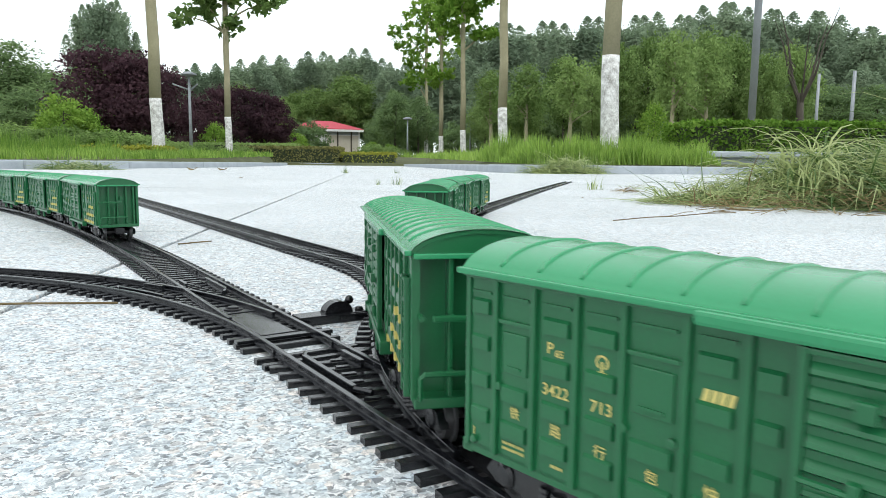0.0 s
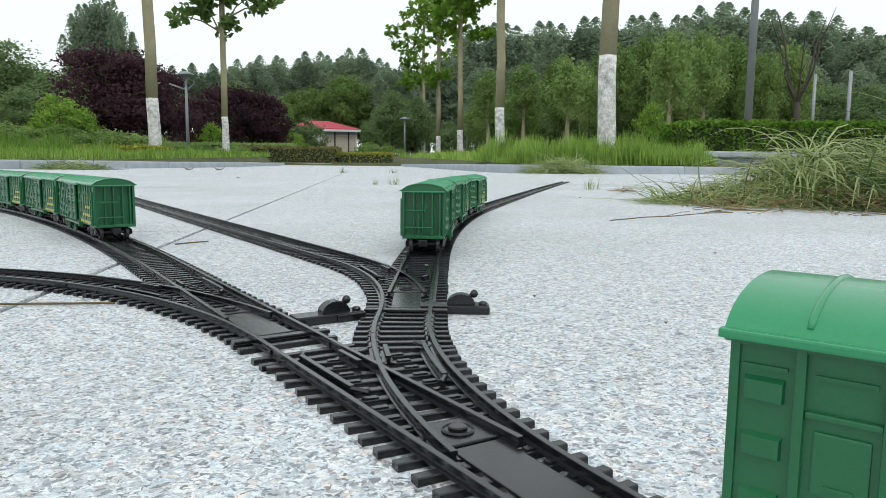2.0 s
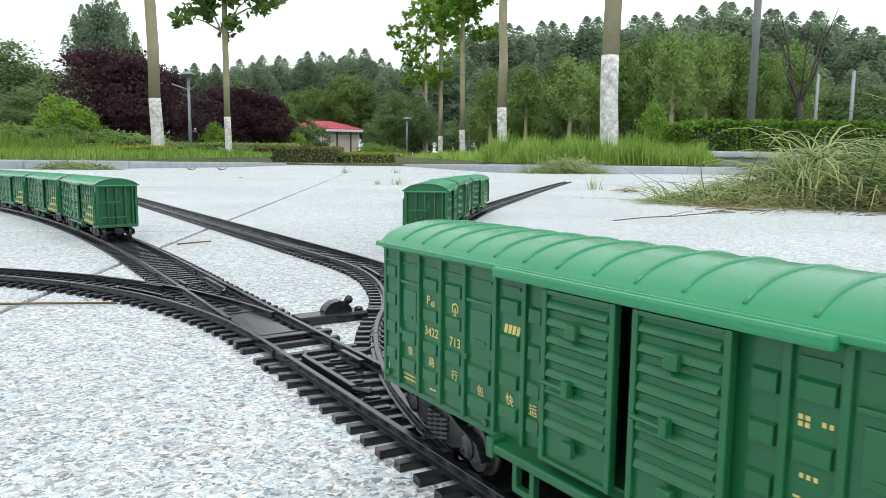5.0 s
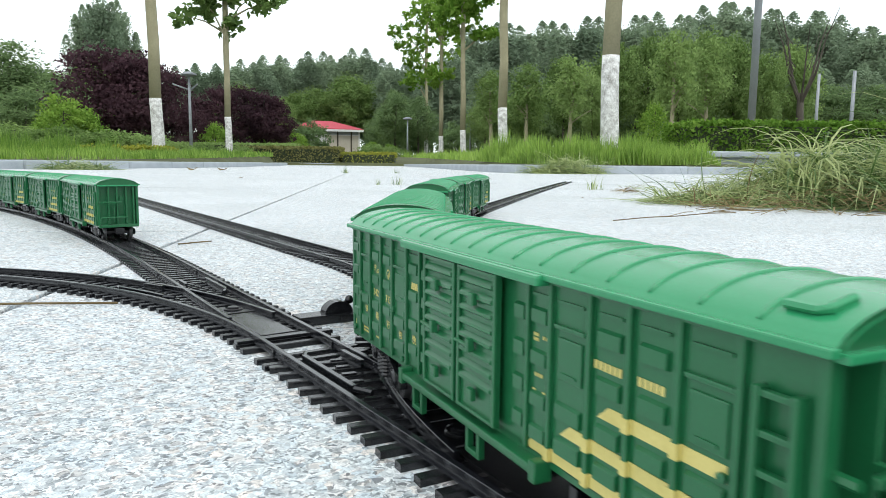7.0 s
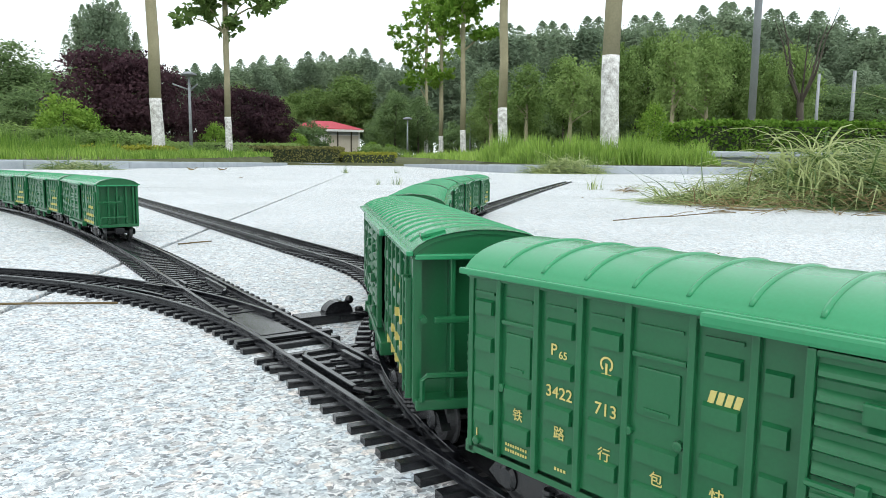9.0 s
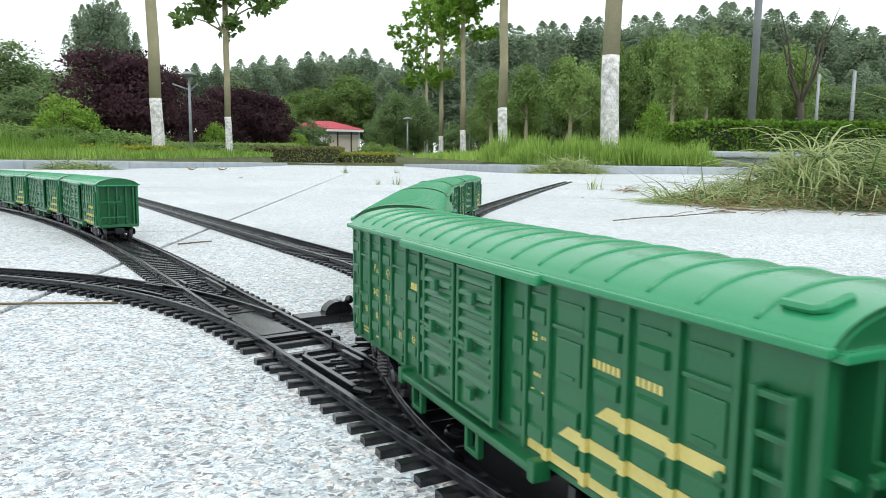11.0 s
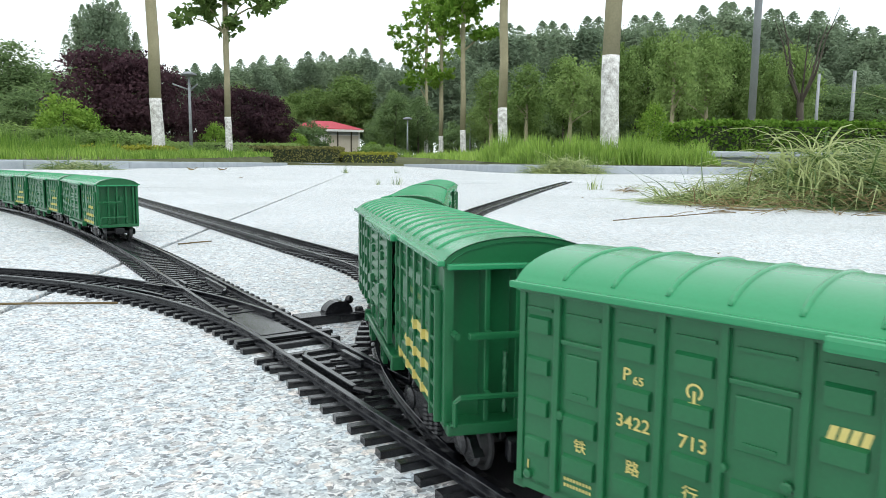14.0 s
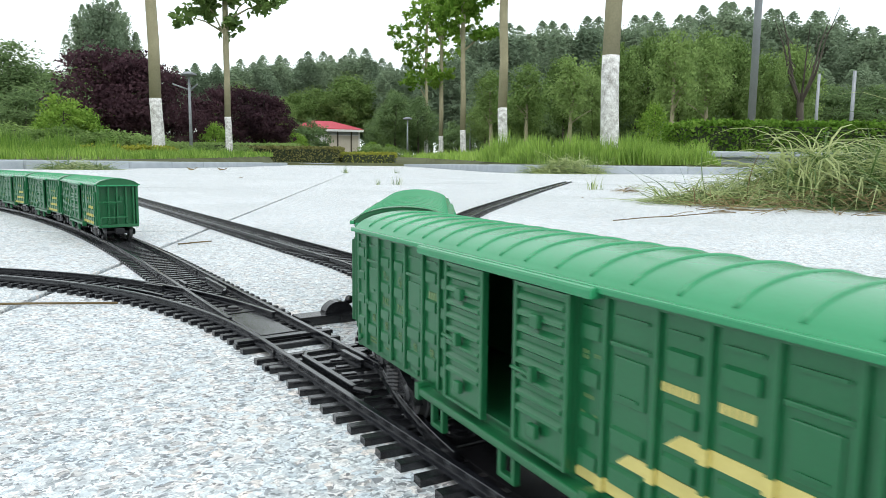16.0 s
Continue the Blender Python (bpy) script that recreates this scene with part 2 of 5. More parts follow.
MAIN_FAR = bend(X0, Y0, 89.2, [(123, 0), (500, -12.4), (2000, -2.3)])
LEFT_LINE = bend(38.5, 73.5, 123.2, [(330, 0), (1200, 26)])
OUTER_LINE = bend(-43.6, 199.0, 123.2, [(600, 127)])
REAR_LINE = bend(-12.2, 240.0, 90, [(138, 32.5), (1400, 0)])
ZR = 3.7    # rail head above the paving
DROP = -1.3  # wagons are drawn for rails 5 units high


def rail_mesh(line, u0, u1, off, name="rail", top=ZR, step=6.0):
    """A rail of foot, web and head along a line, shifted sideways by off."""
    prof = [(-1.4, 1.5), (1.4, 1.5), (1.4, 1.8), (0.5, 1.98), (0.4, top - 0.85), (0.7, top - 0.65), (0.7, top - 0.1), (0.58, top), (-0.58, top), (-0.7, top - 0.1), (-0.7, top - 0.65), (-0.4, top - 0.85), (-0.5, 1.98), (-1.4, 1.8)]
    bm = bmesh.new()
    n = max(2, int(abs(u1 - u0) / step) + 1)
    rings = []
    for i in range(n):
        x, y, h = line(u0 + (u1 - u0) * i / (n - 1))
        sx, sy = -math.sin(h), math.cos(h)
        rings.append([bm.verts.new((x + sx * (off - a), y + sy * (off - a), z)) for a, z in prof])
    for r, s in zip(rings, rings[1:]):
        for k in range(len(prof)):
            bm.faces.new((r[k], r[(k + 1) % len(prof)], s[(k + 1) % len(prof)], s[k]))
    bm.faces.new(rings[0])
    bm.faces.new(rings[-1][::-1])
    return mesh_of(name, bm, RAIL, U)


SLEEPERS = {}


def sleeper(parent, x, y, h, length=29.5):
    length = round(length)
    if length not in SLEEPERS:
        bm = bmesh.new()
        # chamfered bar with two small chairs under the rails
        prof = [(-1.3, 0.05), (1.3, 0.05), (1.25, 1.4), (1.0, 1.6), (-1.0, 1.6), (-1.25, 1.4)]
        a = [bm.verts.new((p, -length / 2, z)) for p, z in prof]
        b = [bm.verts.new((p, length / 2, z)) for p, z in prof]
        for k in range(6):
            bm.faces.new((a[k], a[(k + 1) % 6], b[(k + 1) % 6], b[k]))
        bm.faces.new(a[::-1])
        bm.faces.new(b)
        for s in (-1, 1):
            box(bm, -0.8, 0.8, s * 8.7 - 1.8, s * 8.7 + 1.8, 1.55, 2.0)
        SLEEPERS[length] = mesh_of("sleeper", bm, BLACK, U)
    ob = new("sleeper", SLEEPERS[length])
    ob.parent = parent
    ob.matrix_basis = Matrix.Translation((x * U, y * U, 0)) @ Matrix.Rotation(h, 4, "Z")
    return ob


def link(name, me, parent, label=""):
    ob = new(name, me)
    ob.parent = parent
    if label:
        tagged(ob, label)
    return ob


GAUGE = 8.7


def track(line, u0, u1, label, name="track_section", pitch=6.3, rails=((-1, None), (1, None))):
    t = thing(name, label, "model track", "model railway track")
    for s, start in rails:
        link("rail", rail_mesh(line, u0 if start is None else start, u1, s * GAUGE), t)
    n = int((u1 - u0) / pitch)
    for i in range(n):
        x, y, h = line(u0 + (i + 0.5) * (u1 - u0) / n)
        sleeper(t, x, y, h)
    # small joiner plates where sections meet
    for s in (-1, 1):
        bm = bmesh.new()
        x, y, h = line(u0 + 1.5)
        box(bm, -3.5, 3.5, -0.95, 0.95, 1.9, 3.0, 0.2, Matrix.Translation((x - math.sin(h) * s * GAUGE, y + math.cos(h) * s * GAUGE, 0)) @ Matrix.Rotation(h, 4, "Z"))
        part("rail_joiner", bm, BLACK, t, scale=U)
    return t


def turnout(a, ua, b, ub, length, frog, blade, side, label, hub, motor=None):
    """A pair of points: line a from ua and line b from ub share the toe. side: +1 where b leaves to the left of a."""
    t = thing("turnout", label, "model turnout", "model railway track")
    link("stock_rail", rail_mesh(a, ua, ua + length, -side * GAUGE, "stock_rail"), t)
    link("stock_rail", rail_mesh(b, ub, ub + length, side * GAUGE, "stock_rail"), t)
    link("closure_rail", rail_mesh(a, ua + blade, ua + length, side * GAUGE, "closure_rail", ZR - 0.06), t)
    link("closure_rail", rail_mesh(b, ub + blade, ub + length, -side * GAUGE, "closure_rail", ZR - 0.1), t)
    # check rails with flared ends
    for line, u, s in ((a, ua, -side), (b, ub, side)):
        link("check_rail", rail_mesh(line, u + frog - 15, u + frog + 15, s * (GAUGE - 3.4), "check_rail", ZR + 0.25), t)
        for k in (-1, 1):
            bm = bmesh.new()
            p = line(u + frog + k * 15)
            q = line(u + frog + k * 19.5)
            o1, o2 = s * (GAUGE - 3.4), s * (GAUGE - 5.6)
            rod(bm, [(p[0] - math.sin(p[2]) * o1, p[1] + math.cos(p[2]) * o1, ZR - 0.6), (q[0] - math.sin(q[2]) * o2, q[1] + math.cos(q[2]) * o2, ZR - 0.7)], 0.75, 6)
            part("check_rail_flare", bm, RAIL, t, scale=U)
    for line, u, s in ((a, ua, side), (b, ub, -side)):
        link("wing_rail", rail_mesh(line, u + frog + 3, u + frog + 15, s * (GAUGE - 3.0), "wing_rail", ZR + 0.1), t)
    bm = bmesh.new()
    fx, fy, fh = a(ua + frog)
    lathe(bm, [(2.2, 1.5), (2.2, ZR - 0.7), (1.6, ZR - 0.3)], Matrix.Translation((fx - math.sin(fh) * side * GAUGE, fy + math.cos(fh) * side * GAUGE, 0)), 14)
    part("frog", bm, RAIL, t, scale=U)
    # sleepers span both lines while these are close together
    n = int(length / 6.3)
    for i in range(n):
        d = (i + 0.5) * length / n
        p, q = a(ua + d), b(ub + d)
        gap = math.hypot(p[0] - q[0], p[1] - q[1])
        if gap < 26:
            sleeper(t, (p[0] + q[0]) / 2, (p[1] + q[1]) / 2, (p[2] + q[2]) / 2, 29.5 + gap)
        else:
            sleeper(t, *p)
            sleeper(t, *q)
    # cover plate of the mechanism and its round hub, between the rails
    p0, p1 = a(ua + hub[0]), a(ua + hub[1])
    q0, q1 = b(ub + hub[0]), b(ub + hub[1])
    c0, c1 = ((p0[0] + q0[0]) / 2, (p0[1] + q0[1]) / 2), ((p1[0] + q1[0]) / 2, (p1[1] + q1[1]) / 2)
    h = math.atan2(c1[1] - c0[1], c1[0] - c0[0])
    l = math.hypot(c1[0] - c0[0], c1[1] - c0[1])
    m = Matrix.Translation((c0[0], c0[1], 0)) @ Matrix.Rotation(h, 4, "Z")
    bm = bmesh.new()
    box(bm, 0, l, -5.6, 5.6, 0.1, 2.0, 0.3, m)
    part("cover_plate", bm, PLATE, t, "glossy black cover plate", U)
    bm = bmesh.new()
    box(bm, l + 0.6, l + 12.5, -6.2, 6.2, 0.1, 2.3, 0.4, m)
    part("hub_plate", bm, BLACK, t, scale=U)
    bm = bmesh.new()
    mh = m @ Matrix.Translation((l + 6.5, 0, 0)) @ Matrix.Diagonal((0.75, 0.75, 1, 1))
    lathe(bm, [(4.4, 2.1), (4.4, 2.6), (3.9, 2.9), (3.7, 2.6), (2.6, 2.6), (2.5, 3.2), (2.1, 3.4), (0.3, 3.4)], mh)
    part("hub", bm, BLACK, t, "round black pivot hub", U)
    # tie bar at the toe
    bm = bmesh.new()
    x, y, hh = a(ua + hub[0] - 5)
    box(bm, -1.6, 1.6, -15, 15, 1.4, 2.6, 0.3, Matrix.Translation((x, y, 0)) @ Matrix.Rotation(hh, 4, "Z"))
    part("tie_bar", bm, BLACK, t, scale=U)
    return t


def point_motor(x, y, turn):
    """Hand lever box of a turnout: low base, half-round cover, ball lever and a small knob."""
    t = thing("point_lever", "black plastic point lever box with half-round cover beside the turnout", "point lever", "point levers")
    t.matrix_basis = pose(x * U, y * U, 0, 0, 0, turn) @ Matrix.Diagonal((0.95, 0.85, 0.88, 1))
    bm = bmesh.new()
    box(bm, 0, 26, -4.6, 4.6, 0.1, 3.6, 0.5)
    box(bm, 15, 26.5, -5.2, 5.2, 0.1, 3.2, 0.5)
    part("base", bm, BLACK, t, scale=U)
    bm = bmesh.new()
    prof = [(5.4 * math.cos(a), 3.5 + 4.6 * math.sin(a)) for a in np.linspace(0, math.pi, 13)]
    f = [bm.verts.new((15.6 + px, -2.6, pz)) for px, pz in prof]
    g = [bm.verts.new((15.6 + px, 2.6, pz)) for px, pz in prof]
    for k in range(12):
        bm.faces.new((f[k], f[k + 1], g[k + 1], g[k]))
    bm.faces.new(f[::-1])
    bm.faces.new(g)
    bm.faces.new((f[0], g[0], g[-1], f[-1]))
    part("cover", bm, BLACK, t, scale=U)
    bm = bmesh.new()
    rod(bm, [(16.5, 0, 5.6), (20.2, 0, 7.6)], 0.8)
    lathe(bm, [(0.3, -1.7), (1.2, -1.2), (1.7, 0), (1.2, 1.2), (0.3, 1.7)], Matrix.Translation((20.6, 0, 7.9)), 12)
    part("lever", bm, BLACK, t, "ball-ended lever", U, True)
    bm = bmesh.new()
    lathe(bm, [(1.6, 3.0), (1.6, 4.4), (1.1, 5.0), (0.3, 5.2)], Matrix.Translation((24.0, -1.5, 0)), 12)
    part("knob", bm, BLACK, t, scale=U)
    return t


track(main_line, -860, -630, "black plastic straight model track on granite paving")
track(main_line, -630, -400, "black plastic straight model track on granite paving")
track(main_line, -400, -172, "black plastic curved model track on granite paving")
turnout(main_line, -172, lambda u: LEFT_LINE(u + 16.6) if u > 0 else main_line(u - 147.8), -24.2, 150, 121, 63, 1, "black plastic curved turnout where the train's line forks", (24, 68))
track(main_line, -22, 10, "short black plastic curved model track between two turnouts")
turnout(main_line, 10, lambda u: REAR_LINE(u) if u > 0 else main_line(u + 13), -3, 150, 93, 34, 1, "black plastic turnout with a glossy cover plate", (12, 42))
MAIN_CUTS = (160, 390, 630, 870, 1110, 1350, 1590, 1840, 2098)
for c, d in zip(MAIN_CUTS, MAIN_CUTS[1:]):
    track(main_line, c, d, "black plastic model track curving away over the paving")
track(LEFT_LINE, 142.4, 148, "short black plastic model track between two turnouts")
turnout(LEFT_LINE, 148, lambda u: OUTER_LINE(u) if u > 0 else LEFT_LINE(150 + u), -2, 150, 105, 36, 1, "black plastic turnout in front of the standing wagons", (14, 48))
for c, d in ((298, 540), (540, 780), (780, 1020), (1020, 1260), (1260, 1500)):
    track(LEFT_LINE, c, d, "straight black plastic model track under the standing wagons")
for c, d in ((148, 300), (300, 460)):
    track(OUTER_LINE, c, d, "black plastic model track curving off to the side")
for c, d in ((147, 380), (380, 620), (620, 860), (860, 1100), (1100, 1340)):
    track(REAR_LINE, c, d, "straight black plastic model track across the paving")
point_motor(-7.0, 251.0, 0)
point_motor(-49.0, 227.5, 33)


# ---- wagons ----
HL, HW, ZB, ZE, ZC = 63.7, 12.1, 14.0, 40.7, 44.25
RIBS = (57.6, 50.7, 43.7, 36.8, 28.8, 22.0, -17.1, -22.8, -31.4, -38.8, -46.7, -54.7)


def turned(side):
    """Detail of one side is drawn for the left; the other side is the same, turned half round."""
    return Matrix.Identity(4) if side > 0 else Matrix.Rotation(math.pi, 4, "Z")


def letters(text, x, z, height, parent, material, slant=0.0):
    """Raised print on the left wall, its middle at x and z."""
    cu = bpy.data.curves.new("lettering", "FONT")
    cu.body, cu.size, cu.extrude, cu.align_x, cu.align_y, cu.shear, cu.offset = text, height * 1.38, 0.02, "CENTER", "CENTER", slant, 0.012 * height
    tmp = bpy.data.objects.new("lettering", cu)
    scene.collection.objects.link(tmp)
    me = bpy.data.meshes.new_from_object(tmp.evaluated_get(bpy.context.evaluated_depsgraph_get()))
    bpy.data.objects.remove(tmp)
    bpy.data.curves.remove(cu)
    me.transform(Matrix.Scale(U, 4) @ Matrix.Translation((x, HW + 0.12, z)) @ Matrix.Rotation(math.pi, 4, "Z") @ Matrix.Rotation(math.pi / 2, 4, "X"))
    me.materials.clear()
    me.materials.append(material)
    ob = new("lettering", me)
    ob.parent = parent
    return ob


def boss(bm, x, z, w, h, y=HW, d=0.6):
    """A raised pad with sloping top, moulded on the wall."""
    vs = [bm.verts.new(c) for c in ((x - w / 2, y - 0.1, z - h / 2), (x + w / 2, y - 0.1, z - h / 2), (x + w / 2, y - 0.1, z + h / 2), (x - w / 2, y - 0.1, z + h / 2),
          (x - w / 2 + 0.15, y + d, z - h / 2 + 0.12), (x + w / 2 - 0.15, y + d, z - h / 2 + 0.12), (x + w / 2 - 0.15, y + d * 0.9, z + h / 2 - 0.4), (x - w / 2 + 0.15, y + d * 0.9, z + h / 2 - 0.4))]
    for f in ((4, 5, 6, 7), (0, 1, 5, 4), (1, 2, 6, 5), (2, 3, 7, 6), (3, 0, 4, 7)):
        bm.faces.new([vs[i] for i in f])


def side_panel(w, side):
    m = turned(side)
    bm = bmesh.new()
    # wall with a doorway through it
    box(bm, 7.5, HL, HW - 1.1, HW, ZB, ZE)
    box(bm, -HL, -6.5, HW - 1.1, HW, ZB, ZE)
    box(bm, -6.5, 7.5, HW - 1.1, HW, 38.3, ZE)
    box(bm, -6.5, 7.5, HW - 1.1, HW, ZB, 15.0)
    for x in RIBS:
        box(bm, x - 0.45, x + 0.45, HW - 0.2, HW + 0.7, ZB + 0.1, ZE - 0.3, 0.18)
    box(bm, HL - 0.9, HL + 0.0, HW - 0.2, HW + 0.35, ZB, ZE - 0.2, 0.15)
    box(bm, -HL, -HL + 1.2, HW - 0.2, HW + 0.45, ZB, ZE - 0.2, 0.15)
    rows = (35.3, 30.0, 24.6, 19.4)
    for z in rows:
        boss(bm, 60.6, z, 3.5, 2.3)
    for x, wd in ((47.0, 4.4), (40.0, 4.4), (25.4, 4.2), (-20.0, 3.9), (-35.2, 4.5), (-42.8, 4.6)):
        for z in (34.6, 29.2, 23.3, 18.3) if x > 0 else (34.4, 28.3, 22.2, 17.2):
            boss(bm, x, z, wd, 2.35)
        box(bm, x - wd / 2, x + wd / 2, HW - 0.1, HW + 0.3, 37.1, 37.5)
    for z in (34.2, 28.8, 23.4, 18.0):
        boss(bm, -14.8, z, 2.9, 2.5)
        boss(bm, 19.7, z, 2.8, 2.4)
    # plates and low pads of the hatch fields
    for x, wd in ((54.1, 4.7), (32.8, 5.6), (-27.1, 5.6), (-50.8, 5.4)):
        for z in (23.7, 18.5) if x == 54.1 else (22.3, 17.3):
            boss(bm, x, z, wd, 2.5)
        box(bm, x - wd / 2, x + wd / 2, HW - 0.1, HW + 0.3, 37.0, 37.4)
        box(bm, x - wd / 2 - 0.6, x + wd / 2 + 0.6, HW - 0.1, HW + 0.55, 33.5, 34.1, 0.15)
        box(bm, x - wd / 2 + 0.1, x + wd / 2 - 0.1, HW - 0.1, HW + 0.32, 26.6, 32.4, 0.2)
        box(bm, x - wd / 2 + 1.2, x + wd / 2 - 1.2, HW - 0.1, HW + 0.5, 27.3, 27.7)
    box(bm, 60.6 - 1.9, 60.6 + 1.9, HW - 0.1, HW + 0.3, 37.1, 37.5)
    for x, z in ((61.8, 15.2), (31.0, 14.7), (36.5, 24.4), (30.0, 24.4), (-22.6, 24.6), (-53.0, 24.6), (57.0, 24.4)):
        lathe(bm, [(0.62, -0.1), (0.62, 0.55), (0.35, 0.65)], Matrix.Translation((x, HW, z)) @ Matrix.Rotation(-math.pi / 2, 4, "X"), 8)
    bmesh.ops.transform(bm, matrix=m, verts=bm.verts)
    panel = part("side_panel", bm, GREEN, w, scale=U)
    # guide rails above and below the doors
    bm = bmesh.new()
    box(bm, -22.3, 27.2, HW + 0.2, HW + 2.6, 38.9, 40.5, 0.45)
    bmesh.ops.transform(bm, matrix=m, verts=bm.verts)
    part("upper_door_rail", bm, SKYLIT_GREEN, w, scale=U)
    bm = bmesh.new()
    box(bm, -22.5, 27.6, HW - 0.5, HW + 2.3, 11.9, 13.4, 0.4)
    for x in (-22.0, 27.1):
        box(bm, x - 0.9, x + 0.9, HW - 0.5, HW + 2.5, 11.0, 14.2, 0.3)
    for x in (-3.0, 20.0):
        box(bm, x - 2.4, x - 1.4, HW + 0.6, HW + 1.8, 8.2, 12.0, 0.2)
        box(bm, x + 1.4, x + 2.4, HW + 0.6, HW + 1.8, 8.2, 12.0, 0.2)
        box(bm, x - 2.4, x + 2.4, HW + 0.6, HW + 1.8, 7.4, 8.4, 0.2)
    bmesh.ops.transform(bm, matrix=m, verts=bm.verts)
    part("lower_door_rail", bm, GREEN, w, scale=U)
    # ladder
    ladder = new("ladder")
    ladder.parent = w

    def piece(name, *boxes):
        bm = bmesh.new()
        for b in boxes:
            box(bm, *b)
        bmesh.ops.transform(bm, matrix=m, verts=bm.verts)
        part(name, bm, GREEN, ladder, scale=U)

    for x in (-57.2, -61.3):
        piece("stile", (x - 0.4, x + 0.4, HW - 0.1, HW + 1.5, 14.0, 35.6, 0.2))
    for i in range(6):
        piece("rung", (-60.95, -57.55, HW + 0.5, HW + 1.3, 15.6 + i * 3.8, 16.3 + i * 3.8, 0.15))


def door(w, side, x):
    """A corrugated sliding door, its middle at x (on its own side)."""
    bm = bmesh.new()
    y = HW + 0.95
    box(bm, -6.5, 6.5, y, y + 0.55, 14.6, 38.8)
    bmesh.ops.scale(bm, vec=(U,) * 3, verts=bm.verts)
    bmesh.ops.transform(bm, matrix=turned(side), verts=bm.verts)
    d = part("sliding_door", bm, GREEN, w)
    for name, x0, x1, z0, z1 in (("door_stile", -6.5, -5.6, 14.6, 38.8), ("door_stile", 5.6, 6.5, 14.6, 38.8), ("door_rail", -5.6, 5.6, 38.1, 38.75), ("door_rail", -5.6, 5.6, 14.65, 15.3)):
        bm = bmesh.new()
        box(bm, x0, x1, y + 0.1, y + 1.15, z0, z1, 0.2)
        bmesh.ops.transform(bm, matrix=turned(side), verts=bm.verts)
        part(name, bm, GREEN, d, scale=U)
    bm = bmesh.new()
    vs = [bm.verts.new(c) for c in ((-5.5, y + 0.5, -0.85), (5.5, y + 0.5, -0.85), (5.3, y + 1.3, -0.35), (-5.3, y + 1.3, -0.35), (5.3, y + 1.2, 0.1), (-5.3, y + 1.2, 0.1), (5.5, y + 0.5, 0.75), (-5.5, y + 0.5, 0.75))]
    for f in ((0, 1, 2, 3), (3, 2, 4, 5), (5, 4, 6, 7), (0, 3, 5, 7), (1, 6, 4, 2), (0, 7, 6, 1)):
        bm.faces.new([vs[k] for k in f])
    bmesh.ops.transform(bm, matrix=turned(side), verts=bm.verts)
    slat = mesh_of("slat", bm, GREEN, U)
    for i in range(8):
        ob = new("slat", slat)
        ob.parent = d
        ob.location.z = (20.3 + i * 2.35) * U
    for dx, z in ((0.3, 34.0), (0.3, 18.2)):
        bm = bmesh.new()
        box(bm, dx - 1.0, dx + 1.0, y + 1.0, y + 2.0, z - 1.0, z + 1.0, 0.25)
        bmesh.ops.transform(bm, matrix=turned(side), verts=bm.verts)
        part("catch", bm, GREEN, d, scale=U)
    bm = bmesh.new()
    rod(bm, [(5.6, y + 1.7, 26.2), (1.0, y + 1.9, 26.2)], 0.35, 6)
    box(bm, 0.2, 1.3, y + 0.9, y + 2.2, 25.2, 27.4, 0.2)
    bmesh.ops.transform(bm, matrix=turned(side), verts=bm.verts)
    part("latch_bar", bm, GREEN, d, scale=U)
    d.location.x = x * U * side
    return d


def bogie(w, x):
    b = new("bogie")
    b.parent = w
    b.location = (x * U, 0, 0)
    for s in (-1, 1):
        bm = bmesh.new()
        y = s * 9.6
        # cast side frame: arched beam, axle boxes, bolster window
        pts = [(-17, 8.4), (-15, 10.8), (-8, 11.6), (-4, 12.6), (4, 12.6), (8, 11.6), (15, 10.8), (17, 8.4), (14.2, 7.2), (9, 8.0), (5.5, 6.6), (-5.5, 6.6), (-9, 8.0), (-14.2, 7.2)]
        f = [bm.verts.new((px, y - 0.9, pz)) for px, pz in pts]
        g = [bm.verts.new((px, y + 0.9, pz)) for px, pz in pts]
        for k in range(len(pts)):
            bm.faces.new((f[k], f[(k + 1) % len(pts)], g[(k + 1) % len(pts)], g[k]))
        bm.faces.new(f[::-1])
        bm.faces.new(g)
        for ax in (-12, 12):
            lathe(bm, [(2.1, -1.2), (2.1, 1.1), (1.5, 1.6), (0.2, 1.7)], Matrix.Translation((ax, y, 9.2)) @ Matrix.Rotation(-s * math.pi / 2, 4, "X"), 12)
        part("side_frame", bm, BLACK, b, scale=U)
        for dx in (-2.6, 0.0, 2.6):
            bm = bmesh.new()
            lathe(bm, [(0.9 + 0.25 * (k % 2), 7.0 + 0.42 * k) for k in range(11)], Matrix.Translation((dx, y + s * 0.95, 0)), 8)
            part("spring", bm, BLACK, b, scale=U)
    bm = bmesh.new()
    box(bm, -3, 3, -9.5, 9.5, 8.2, 11.8, 0.4)
    part("bolster", bm, BLACK, b, scale=U)
    for ax in (-12, 12):
        bm = bmesh.new()
        rod(bm, [(0, -9.4, 0), (0, 9.4, 0)], 0.9, 8)
        for s in (-1, 1):
            lathe(bm, [(5.0, 0.0), (5.0, 0.5), (4.3, 0.7), (4.15, 2.1), (3.4, 2.2), (3.1, 1.7), (1.4, 1.8), (1.3, 2.5), (0.5, 2.5)], Matrix.Translation((0, s * 6.9, 0)) @ Matrix.Rotation(-s * math.pi / 2, 4, "X"), 24)
        ws = part("wheelset", bm, STEEL, b, "dark metal wheelset", U)
        ws.location = (ax * U, 0, 9.15 * U)
    return b


